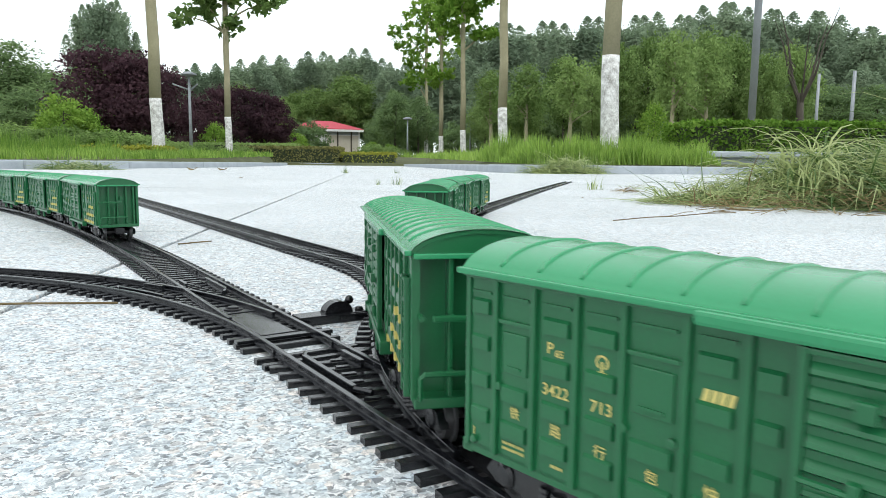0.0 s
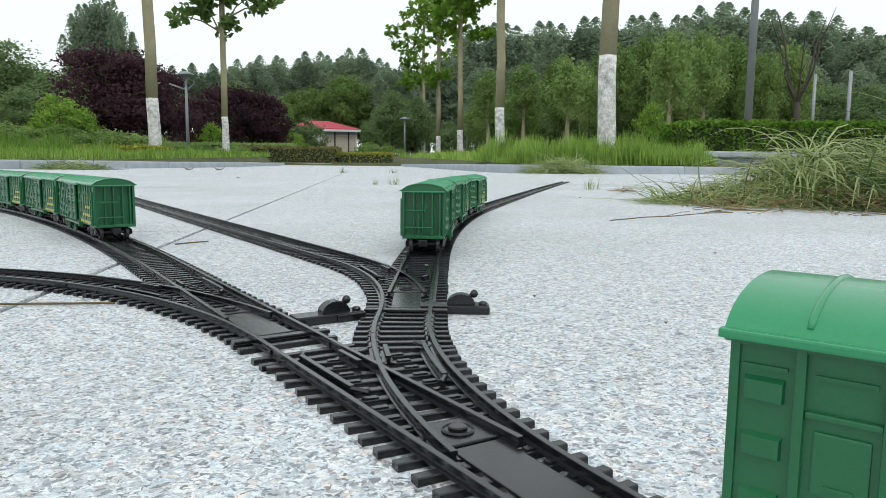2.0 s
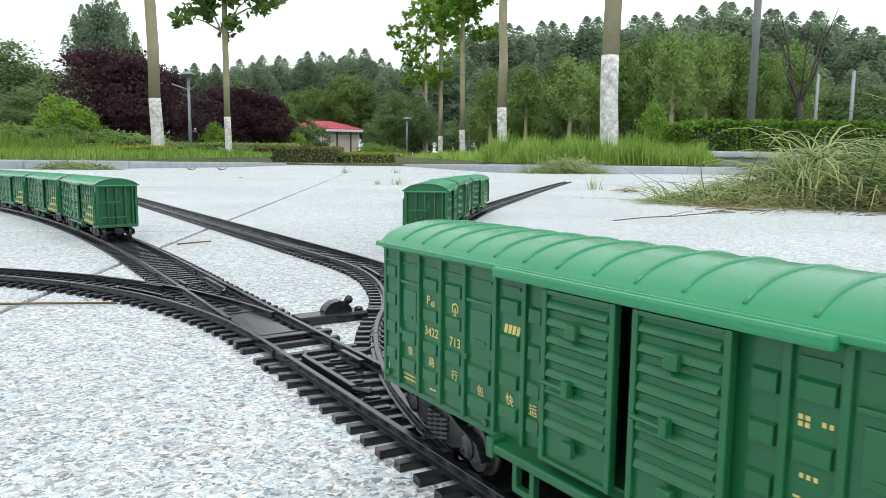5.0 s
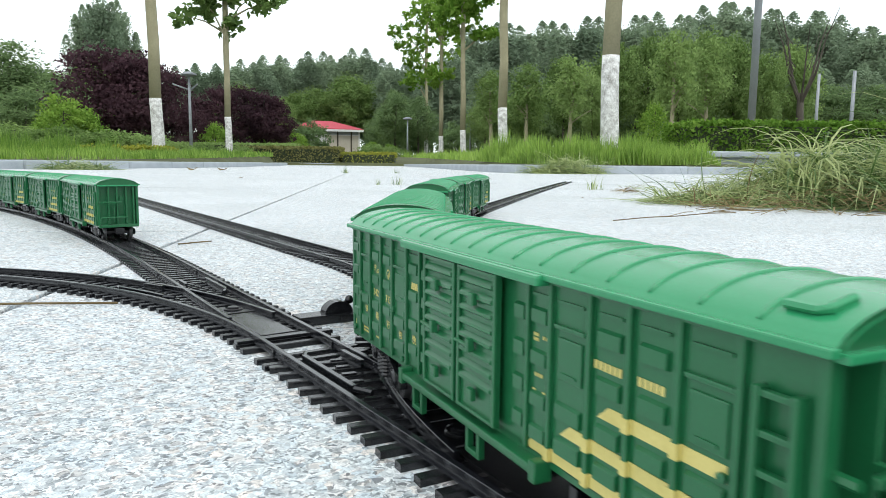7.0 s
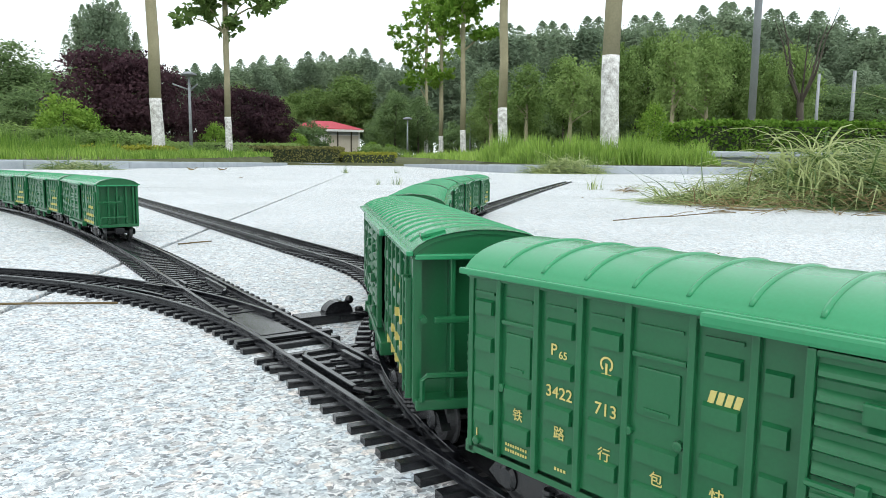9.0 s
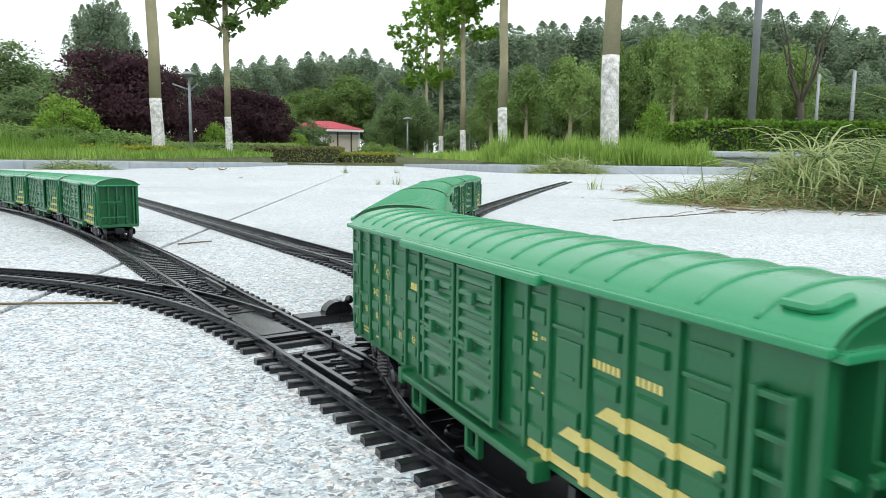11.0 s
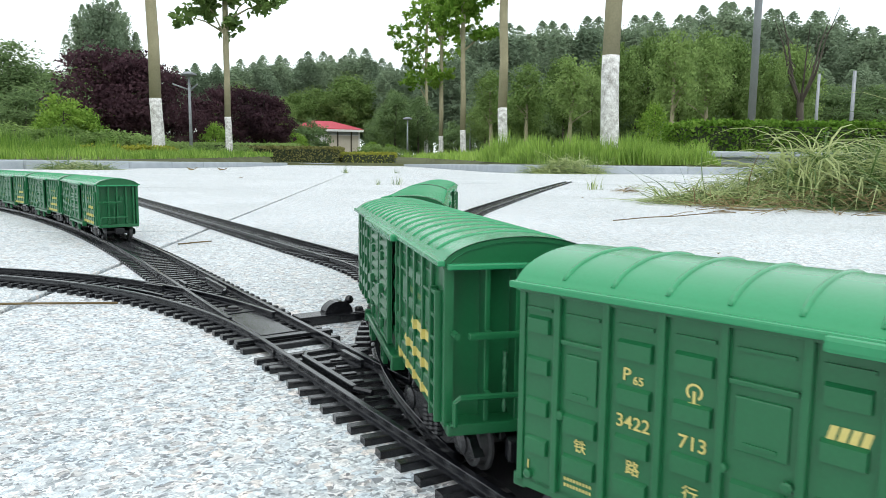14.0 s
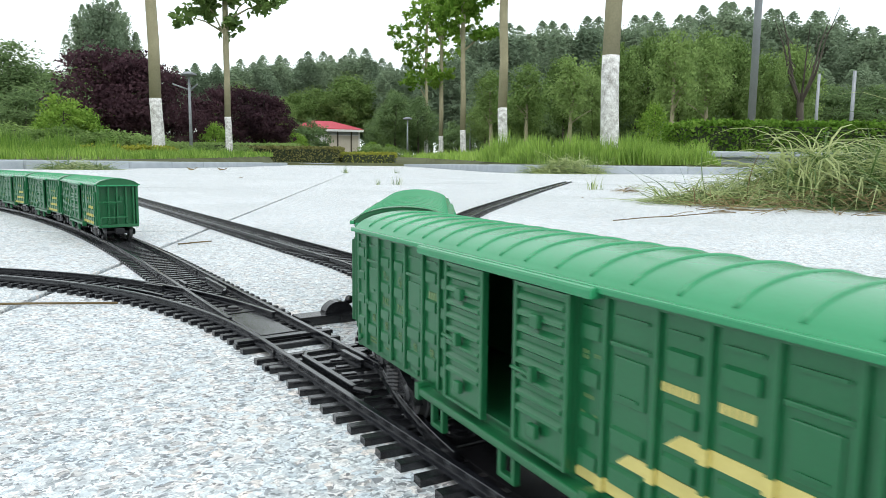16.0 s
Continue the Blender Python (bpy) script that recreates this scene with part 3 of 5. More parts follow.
def wagon():
    w = thing("boxcar", "green plastic model boxcar with arched ribbed roof", "model wagon", "model boxcars")
    # floor and end walls
    bm = bmesh.new()
    box(bm, -HL, HL, -HW, HW, ZB - 0.9, ZB + 0.6)
    part("floor", bm, GREEN, w, scale=U)
    n = 14
    for s in (-1, 1):
        bm = bmesh.new()
        arch = [(HW * math.cos(a) * 1.0, ZE - 0.6 + (ZC - ZE) * math.sin(a)) for a in np.linspace(0, math.pi, n)]
        pts = [(-HW, ZB), (HW, ZB)] + arch
        f = [bm.verts.new((s * (HL - 3.6), py * 0.97, pz)) for py, pz in pts]
        g = [bm.verts.new((s * (HL - 2.8), py * 0.97, pz)) for py, pz in pts]
        for k in range(len(pts)):
            bm.faces.new((f[k], f[(k + 1) % len(pts)], g[(k + 1) % len(pts)], g[k]))
        bm.faces.new(f[::-1])
        bm.faces.new(g)
        end = part("end_wall", bm, GREEN, w, scale=U)
        for y in (-s * 5.6, -s * 0.5, s * 5.0, s * 9.4):
            bm = bmesh.new()
            box(bm, s * (HL - 1.35) - 1.75, s * (HL - 1.35) + 1.75, y - 0.45, y + 0.45, ZB - 1.0, ZE - 1.2, 0.2)
            part("end_post", bm, GREEN, end, scale=U)
        bm = bmesh.new()
        box(bm, s * HL - 1.4, s * HL + 0.7, -HW - 0.2, HW + 0.2, ZE - 1.5, ZE - 0.55, 0.25)
        part("top_beam", bm, SKYLIT_GREEN, end, scale=U)
        bm = bmesh.new()
        box(bm, s * HL - 1.2, s * HL + 0.8, -HW, HW, ZB - 1.3, ZB + 0.6, 0.3)
        part("buffer_beam", bm, GREEN, end, scale=U)
    side_panel(w, 1)
    side_panel(w, -1)
    # arched roof with a rolled eave
    bm = bmesh.new()
    angles = np.linspace(radians(8), radians(172), 25)
    outer = [((HW + 0.7) * math.cos(a) / math.cos(radians(8)), ZE - 0.4 + (ZC - ZE + 0.4) * (math.sin(a) - math.sin(radians(8))) / (1 - math.sin(radians(8)))) for a in angles]
    prof = [(HW + 0.5, ZE - 0.8), (HW + 0.8, ZE - 0.7), (HW + 0.95, ZE - 0.5), (HW + 0.85, ZE - 0.15)] + outer[1:-1] + [(-HW - 0.85, ZE - 0.15), (-HW - 0.95, ZE - 0.5), (-HW - 0.8, ZE - 0.7), (-HW - 0.5, ZE - 0.8)]
    inner = [(y * 0.955, z - 0.8) for y, z in outer[::-1]]
    ring = prof + inner
    f = [bm.verts.new((-HL - 0.5, y, z)) for y, z in ring]
    g = [bm.verts.new((HL + 0.5, y, z)) for y, z in ring]
    for k in range(len(ring)):
        bm.faces.new((f[k], f[(k + 1) % len(ring)], g[(k + 1) % len(ring)], g[k]))
    roof = part("roof", bm, SKYLIT_GREEN, w, scale=U, smooth=True)
    for s in (-1, 1):
        bm = bmesh.new()
        low = [bm.verts.new((s * (HL + 0.2), y, z - 0.15)) for y, z in outer]
        back = [bm.verts.new((s * (HL - 0.5), y, z - 0.15)) for y, z in outer]
        bm.faces.new(low)
        bm.faces.new(back[::-1])
        for k in range(len(outer)):
            bm.faces.new((low[k], low[(k + 1) % len(outer)], back[(k + 1) % len(outer)], back[k]))
        part("roof_end", bm, GREEN, roof, scale=U)
    # raised roof ribs
    for x in [57.2 - 6.83 * i for i in range(10)] + [-11.8 - 7.35 * i for i in range(7)]:
        bm = bmesh.new()
        pts = [(x, y, z - 0.06) for y, z in outer[2:-2]]
        rod(bm, pts, 0.36, 8, [0.28] + [0.36] * (len(pts) - 2) + [0.28])
        part("roof_rib", bm, SKYLIT_GREEN, roof, scale=U, smooth=True)
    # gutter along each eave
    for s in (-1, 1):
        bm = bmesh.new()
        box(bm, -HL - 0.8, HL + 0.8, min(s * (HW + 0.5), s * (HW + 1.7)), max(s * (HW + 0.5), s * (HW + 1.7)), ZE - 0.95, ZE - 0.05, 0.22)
        part("gutter", bm, SKYLIT_GREEN, roof, scale=U)
        bm = bmesh.new()
        box(bm, -HL + 0.1, HL - 0.1, min(s * (HW - 0.1), s * (HW + 0.6)), max(s * (HW - 0.1), s * (HW + 0.6)), ZE - 1.5, ZE - 0.9, 0.12)
        part("fascia", bm, GREEN, roof, scale=U)
    for side in (1, -1):
        for x in (10.2, -3.9):
            door(w, side, x)
    # end rails, brake box and couplers
    for s in (-1, 1):
        bm = bmesh.new()
        X = s * (HL + 2.4)
        k = -s
        box(bm, X - 0.5, X + 0.5, min(k * 9.2, -k * 1.6), max(k * 9.2, -k * 1.6), 28.5, 29.6, 0.3)
        for y in (k * 5.6, -k * 0.2):
            box(bm, min(s * HL, X), max(s * HL, X), y - 0.5, y + 0.5, 28.6, 29.5, 0.2)
        rod(bm, [(s * HL, k * 10.9, 29.0), (s * (HL + 2.2), k * 10.9, 29.0)], 0.6, 6)
        part("end_step", bm, GREEN, w, scale=U)
        bm = bmesh.new()
        rod(bm, [(s * HL, -k * 5.0, 19.3), (X, -k * 5.0, 19.3), (X, k * 10.4, 19.3), (X, k * 11.2, 18.6), (X, k * 11.2, 15.0), (s * HL, k * 11.2, 14.2)], 0.5, 6)
        for y in (k * 5.6, -k * 0.2):
            box(bm, min(s * HL, X), max(s * HL, X), y - 0.4, y + 0.4, 18.9, 19.7, 0.2)
        part("end_handrail", bm, GREEN, w, scale=U)
        bm = bmesh.new()
        box(bm, s * (HL + 0.6) - 0.9, s * (HL + 0.6) + 0.9, -k * 1.8 - 0.9, -k * 1.8 + 0.9, 30.4, 32.4, 0.25)
        part("brake_box", bm, GREEN, w, scale=U)
        bm = bmesh.new()
        rod(bm, [(s * (HL + 0.4), 2.6 * k, 16.0 + 0.9 * i) for i in range(12)], 0.3, 5, [0.28 + 0.16 * (i % 2) for i in range(12)])
        part("brake_chain", bm, GREEN, w, scale=U)
        bm = bmesh.new()
        box(bm, min(s * (HL - 6), s * (HL + 3.1)), max(s * (HL - 6), s * (HL + 3.1)), -1.5, 1.5, 9.2, 11.4, 0.3)
        box(bm, min(s * (HL + 1.2), s * (HL + 3.3)), max(s * (HL + 1.2), s * (HL + 3.3)), -2.6, 2.6, 8.4, 12.2, 0.4)
        part("coupler", bm, BLACK, w, scale=U)
    bm = bmesh.new()
    box(bm, -HL + 3, HL - 3, -2.2, 2.2, 9.6, 12.4, 0.3)
    box(bm, -16, 16, -8, 8, 8.8, 12.2, 0.5)
    for x in (-28, -20, 20, 28):
        box(bm, x - 0.8, x + 0.8, -HW + 0.4, HW - 0.4, 10.4, 12.4)
    part("underframe", bm, BLACK, w, scale=U)
    for x in (45.4, -45.4):
        bogie(w, x)
    # print on both sides
    for side in (1, -1):
        made = []
        for text, x, z, h in (("P", 48.0, 31.6, 1.55), ("65", 46.5, 31.1, 1.0), ("3422", 47.0, 26.0, 1.6), ("713", 39.8, 25.7, 1.6),
                              ("1", 61.9, 16.4, 1.2), ("铁", 54.0, 21.0, 1.3), ("路", 46.8, 20.6, 1.35), ("行", 39.8, 20.0, 1.35), ("包", 32.6, 19.4, 1.3), ("快", 25.3, 20.0, 1.35), ("运", 20.0, 20.0, 1.35)):
            made.append(letters(text, x, z, h, w, YELLOW))
        y = HW + 0.1

        def mark(name, bars, lean=0.0, kind="stuff"):
            """Printed bars of (x0, x1, z0, z1), leaning forward by lean."""
            bm = bmesh.new()
            for x0, x1, z0, z1 in bars:
                a = [bm.verts.new((x, yy, z)) for yy in (y - 0.06, y + 0.02) for x, z in ((x0, z0), (x1, z0), (x1 - lean, z1), (x0 - lean, z1))]
                for f in ((4, 5, 6, 7), (0, 1, 5, 4), (1, 2, 6, 5), (2, 3, 7, 6), (3, 0, 4, 7)):
                    bm.faces.new([a[k] for k in f])
            ob = part(name, bm, YELLOW, w, "cream printed marks", U)
            ob["kind"] = kind
            made.append(ob)

        # round company mark: an open ring over a rail-shaped foot
        bm = bmesh.new()
        ring = []
        for k in range(19):
            a = radians(-146 + k * 292 / 18)
            ring.append([bm.verts.new((39.9 + r * math.sin(a), y, 31.5 + r * math.cos(a))) for r in (0.95, 0.68)])
        for p, q in zip(ring, ring[1:]):
            bm.faces.new((p[0], p[1], q[1], q[0]))
        box(bm, 39.75, 40.05, y - 0.05, y + 0.02, 30.3, 31.6)
        box(bm, 39.2, 40.6, y - 0.05, y + 0.02, 29.95, 30.3)
        made.append(part("company_mark", bm, YELLOW, w, "cream round company mark", U))
        mark("brand_mark", [(27.0 - i * 0.95 - 0.7, 27.0 - i * 0.95, 30.3, 31.7) for i in range(4)], 0.35)
        mark("small_print", [(56.2 - i * 0.46 - 0.26, 56.2 - i * 0.46, z, z + 0.4) for i in range(9) for z in (16.2, 15.4)])
        mark("small_print", [(47.4 - i * 0.5 - 0.32, 47.4 - i * 0.5, 15.6, 16.0) for i in range(4)])
        mark("inscription", [(-32.2 - i * 0.9 - 0.62, -32.2 - i * 0.9, 30.2, 31.3) for i in range(6)])
        mark("inscription", [(-40.2 - i * 0.9 - 0.62, -40.2 - i * 0.9, 30.2, 31.3) for i in range(5)])
        mark("small_print", [(-18.3 - i * 0.7 - 0.45, -18.3 - i * 0.7, z, z + 0.5) for i in range(2) for z in (31.2, 30.5)] + [(-20.6 - i * 0.7 - 0.4, -20.6 - i * 0.7, 31.0, 31.5) for i in range(2)])
        mark("small_print", [(-18.2 - i * 0.7 - 0.4, -18.2 - i * 0.7, 27.6, 28.1) for i in range(5)] + [(-18.8 - i * 0.7 - 0.4, -18.8 - i * 0.7, 25.4, 25.9) for i in range(3)])
        mark("small_print", [(-19.0, -18.3, 22.6, 23.5), (-21.5, -20.8, 22.6, 23.5)])
        for z0, x0 in ((24.1, -35.2), (18.9, -27.4), (14.3, -18.6)):
            bm = bmesh.new()
            # slanting band broken where it climbs the ribs
            xs = sorted([x0, -53.4] + [r for r in RIBS if -53.4 < r < x0], reverse=True)
            for a, b in zip(xs, xs[1:]):
                a0 = a - (0.56 if a in RIBS else 0)
                b0 = b + (0.56 if b in RIBS else 0)
                lead = 2.2 if a == x0 else 0.0
                for yy in (HW + 0.1,):
                    vs = [bm.verts.new(c) for c in ((a0 + lead, yy, z0), (b0, yy, z0), (b0, yy, z0 + 1.8), (a0, yy, z0 + 1.8), (a0 + lead, yy - 0.12, z0), (b0, yy - 0.12, z0), (b0, yy - 0.12, z0 + 1.8), (a0, yy - 0.12, z0 + 1.8))]
                    for f in ((0, 1, 2, 3), (0, 4, 5, 1), (3, 2, 6, 7), (0, 3, 7, 4), (1, 5, 6, 2)):
                        bm.faces.new([vs[k] for k in f])
                if b in RIBS:
                    box(bm, b - 0.57, b + 0.57, HW, HW + 0.79, z0 - 0.02, z0 + 1.8)
            made.append(part("stripe", bm, YELLOW, w, "cream yellow stripe", U))
        if side < 0:
            for o in made:
                o.matrix_basis = Matrix.Rotation(math.pi, 4, "Z") @ o.matrix_basis
    return w


LW, PITCH, PIVOT = 130.0, 140.0, 45.4


def stand(line, tip):
    """The pose of a wagon whose far end is at that length along a line, its pivots on the line; and how far its bogies turn."""
    c = tip - LW / 2 + 1.0
    a, b = line(c + PIVOT), line(c - PIVOT)
    h = math.atan2(a[1] - b[1], a[0] - b[0])
    m = Matrix.Translation(((a[0] + b[0]) / 2 * U, (a[1] + b[1]) / 2 * U, DROP * U)) @ Matrix.Rotation(h, 4, "Z")
    return m, a[2] - h, b[2] - h


def set_doors(w, far_door, near_door):
    doors = [o for o in w.children if o.name.startswith("sliding_door")]
    for o in doors:
        left = o.bound_box[0][1] > 0
        far = (o.location.x > 3 * U) if left else (o.location.x < -3 * U)
        o.location.x = (far_door if far else near_door) * U * (1 if left else -1)


def roof_patch(w):
    roof = next(o for o in w.children if o.name.startswith("roof"))
    bm = bmesh.new()
    k = lambda y: ZE + (ZC - ZE) * math.sqrt(max(0, 1 - (y / (HW + 0.7)) ** 2)) + 0.15
    rod(bm, [(-57.2, 10.3, k(10.3)), (-60.4, 10.3, k(10.3)), (-61.2, 9.8, k(9.8)), (-61.3, 6.6, k(6.6))], 0.5, 6)
    part("roof_bracket", bm, SKYLIT_GREEN, roof, scale=U)


MASTER = wagon()
CARS = {"tail": MASTER}
for key in ("second", "third", "parked_first", "parked_second", "parked_third"):
    CARS[key] = copy_thing(MASTER, Matrix.Identity(4))
ROW = [copy_thing(MASTER, stand(LEFT_LINE, 450 + LW + i * PITCH)[0]) for i in range(5)]
for i, w in enumerate(ROW):
    _, fa, fb = stand(LEFT_LINE, 450 + LW + i * PITCH)
    bs = [o for o in w.children if o.name.startswith("bogie")]
    bs[0].rotation_euler.z, bs[1].rotation_euler.z = fa, fb
    tagged(w, "green plastic model boxcar standing on the straight track", group="standing boxcars")
set_doors(CARS["tail"], 10.1, -5.5)
set_doors(CARS["parked_first"], 8.2, -7.4)
set_doors(CARS["parked_second"], 10.6, -11.1)
roof_patch(CARS["second"])
roof_patch(CARS["parked_second"])
tagged(CARS["tail"], "green plastic model boxcar with side doors a crack open")
tagged(CARS["second"], "green plastic model boxcar with closed doors and roof bracket")
tagged(CARS["third"], "green plastic model boxcar with closed doors")
tagged(CARS["parked_first"], "green plastic model boxcar with worn lettering, doors pushed aside")
tagged(CARS["parked_second"], "green plastic model boxcar with a half-open door and roof bracket")
tagged(CARS["parked_third"], "green plastic model boxcar with closed doors on the curved track")
for key in ("parked_first", "parked_second"):
    for o in CARS[key].children:
        if o.name.startswith(("lettering", "small_print", "company_mark", "brand")) or (key == "parked_first" and o.name.startswith("inscription")):
            o.material_slots[0].link = "OBJECT"
            o.material_slots[0].material = FADED


# ---- how the train runs: length along the line of the tail wagon's far end ----
RUN_OUT = [(0, 18.9), (0.2, -13.3), (0.4, -45.8), (0.5, -60.2), (0.6, -77), (0.8, -103), (1, -121.2), (1.2, -136.1), (1.4, -146.3), (1.5, -149.6), (1.6, -153.8), (1.8, -161.6), (2, -162.3), (2.2, -161), (2.4, -157.7), (2.5, -155.2), (2.7, -150), (3, -148.6), (3.5, -148.4)]
RUN_IN = [(3.7, -148.2), (3.9, -142.5), (4, -137.4), (4.1, -132), (4.2, -126.2), (4.8, -97), (5.5, -61), (6, -30), (6.3, -2.7), (6.4, 12), (6.5, 24.5), (6.6, 39), (6.7, 52), (6.9, 75), (7, 90.5), (7.1, 102), (7.2, 114.5), (7.3, 125.5), (7.4, 136), (7.5, 142.6), (7.6, 148.7), (7.8, 152.8), (8, 153.4), (8.2, 155.2), (8.4, 158), (8.6, 158.2), (9.2, 158.2), (9.8, 157.8)]
RUN_PULL = [(10.3, 147), (10.8, 111), (11.3, 57), (11.5, 37), (11.7, 19.6), (11.9, 0.8), (12, -10), (12.2, -29), (12.4, -42.5), (12.5, -46.2), (12.7, -50.5), (12.9, -62), (13, -69.8), (13.2, -81.3), (13.4, -93.8), (13.5, -98.6), (13.7, -109.9), (13.9, -124.4), (14, -133.6), (14.1, -140.3), (14.2, -149.4), (14.3, -156.7), (14.4, -165), (14.5, -172.8), (14.7, -188.7), (14.9, -207.2), (15, -214.7), (15.1, -223.7), (15.2, -236.2), (15.3, -246.2), (15.5, -268.9), (15.7, -292.7), (15.9, -319.8), (16, -336.7)]
RUN = RUN_OUT + RUN_IN + RUN_PULL


def run(t):
    """Smooth (monotone) reading of RUN."""
    ts, vs = [r[0] for r in RUN], [r[1] for r in RUN]
    i = max(0, min(len(ts) - 2, next((k for k in range(len(ts) - 1) if t < ts[k + 1]), len(ts) - 2)))
    sl = [(vs[k + 1] - vs[k]) / (ts[k + 1] - ts[k]) for k in range(len(ts) - 1)]

    def tangent(k):
        if k == 0 or k == len(ts) - 1:
            return sl[min(k, len(sl) - 1)]
        if sl[k - 1] * sl[k] <= 0:
            return 0.0
        return 2 * sl[k - 1] * sl[k] / (sl[k - 1] + sl[k])
    h = ts[i + 1] - ts[i]
    s = (t - ts[i]) / h
    return ((2 * s ** 3 - 3 * s ** 2 + 1) * vs[i] + (s ** 3 - 2 * s ** 2 + s) * h * tangent(i) + (3 * s ** 2 - 2 * s ** 3) * vs[i + 1] + (s ** 3 - s ** 2) * h * tangent(i + 1))


def place_of(key, t):
    u = run(t)
    if key == "tail":
        return u
    if key == "second":
        return u - PITCH
    if key == "third":
        return u - 2 * PITCH
    # the parked wagons wait until the train has coupled, then follow it; the couplings close up a little at the end
    n = {"parked_first": 1, "parked_second": 2, "parked_third": 3}[key]
    slack = 2.8 * max(0.0, min(1.0, (t - 14.0) / 0.4))
    return (u if t > 9.3 else 158.2) + n * PITCH - slack


def roll(b, key):
    """Turns the wheelsets of a bogie by the way that their wagon goes."""
    frames = range(481)
    angle = [place_of(key, i / 30) / 4.15 for i in frames]
    keep = [0]
    for i in frames[1:-1]:
        if abs(angle[i + 1] - angle[keep[-1]]) > 1.35 or (angle[i] - angle[i - 1]) * (angle[i + 1] - angle[i]) < 0 or (abs(angle[i] - angle[i - 1]) < 1e-6) != (abs(angle[i + 1] - angle[i]) < 1e-6):
            keep.append(i)
    keep.append(480)
    for ws in [o for o in b.children if o.name.startswith("wheelset")]:
        at = ws.location.copy()
        walk(ws, [(i / 30, Matrix.Translation(at) @ Matrix.Rotation(angle[i], 4, "Y")) for i in keep])


def motions():
    times = [i / 10 for i in range(161)]
    for key, w in CARS.items():
        states = [stand(main_line, place_of(key, t)) for t in times]
        walk(w, [(t, s[0]) for t, s in zip(times, states)])
        bs = [o for o in w.children if o.name.startswith("bogie")]
        for k, x in ((0, PIVOT), (1, -PIVOT)):
            roll(bs[k], key)
            walk(bs[k], [(t, Matrix.Translation((x * U, 0, 0)) @ Matrix.Rotation(s[1 + k], 4, "Z")) for t, s in list(zip(times, states))[::2]])


# ---- places of the trees: x, y, size, turn, width ----
POPLARS_BACK = [(2.46, 66.0, 0.98, 69, 1.15), (4.79, 66.0, 1.01, 253, 1.15), (7.29, 70.0, 1.05, 111, 1.15), (10.03, 74.0, 1.15, 132, 1.15), (10.36, 62.0, 0.95, 344, 1.15), (12.3, 62.0, 1.0, 223, 1.15), (17.3, 74.0, 1.2, 320, 1.15), (18.56, 70.0, 1.14, 154, 1.15), (19.56, 66.0, 1.1, 215, 1.15), (21.65, 66.0, 1.08, 259, 1.15), (26.55, 74.0, 1.29, 197, 1.15), (28.85, 74.0, 1.32, 293, 1.15), (31.21, 74.0, 1.28, 179, 1.15), (29.92, 66.0, 1.13, 273, 1.15), (32.01, 66.0, 1.11, 299, 1.15), (34.08, 66.0, 1.12, 208, 1.15), (40.87, 74.0, 1.22, 299, 1.15), (36.75, 62.0, 0.95, 118, 1.15), (39.64, 62.0, 0.99, 172, 1.15)]
POPLARS_MIDDLE = [(-25.02, 66.0, 0.67, 349, 1.15), (-21.77, 62.0, 0.65, 14, 1.15), (-22.36, 70.0, 0.71, 143, 1.15), (-17.82, 62.0, 0.68, 310, 1.15), (-17.89, 70.0, 0.8, 343, 1.15), (-16.57, 74.0, 0.82, 356, 1.15), (-14.21, 74.0, 0.88, 83, 1.15), (-11.87, 74.0, 0.85, 357, 1.15), (-9.69, 74.0, 0.91, 167, 1.15), (-7.94, 74.0, 0.83, 277, 1.15), (-5.09, 66.0, 0.71, 292, 1.15), (-3.46, 70.0, 0.74, 291, 1.15), (-1.09, 62.0, 0.65, 53, 1.15), (0.62, 62.0, 0.77, 335, 1.15), (3.0, 52.0, 0.57, 108, 1.3), (5.89, 52.0, 0.58, 324, 1.3), (9.19, 52.0, 0.57, 293, 1.3), (12.48, 52.0, 0.6, 136, 1.3)]
POPLARS_FRONT = [(16.18, 52.0, 0.61, 145, 1.3), (19.87, 52.0, 0.64, 63, 1.3), (23.16, 52.0, 0.64, 32, 1.3), (26.89, 52.0, 0.62, 246, 1.3), (30.63, 52.0, 0.59, 327, 1.3), (-18.96, 52.0, 0.36, 247, 1.3), (-15.22, 52.0, 0.36, 45, 1.3), (-23.08, 48.0, 0.9, 176, 0.75), (-24.78, 49.0, 0.83, 34, 0.7), (-22.9, 50.0, 0.88, 210, 0.7), (-21.64, 50.0, 0.68, 77, 0.6)]
BROADS = [(-12.29, 68.0, 1.06, 10, 1.0), (-9.44, 67.0, 1.18, 150, 1.1), (-7.41, 68.0, 1.07, 218, 1.0), (-14.05, 66.0, 0.91, 212, 1.0), (-3.47, 45.0, 0.49, 60, 0.9), (-11.25, 50.0, 0.62, 22, 0.6), (5.57, 33.0, 0.72, 309, 0.75), (6.49, 31.0, 0.58, 314, 0.7), (7.71, 32.0, 0.81, 23, 0.72), (9.74, 34.0, 0.91, 193, 0.75), (9.93, 30.0, 0.7, 300, 0.7), (11.32, 31.0, 0.87, 169, 0.75), (13.08, 32.0, 0.86, 282, 0.75), (13.05, 29.0, 0.68, 142, 0.7), (15.27, 31.0, 0.79, 258, 0.75), (2.23, 38.0, 0.52, 120, 1.0), (4.12, 36.0, 0.54, 18, 1.0), (-16.08, 55.0, 0.85, 158, 1), (-20.58, 42.0, 0.88, 3, 0.9)]
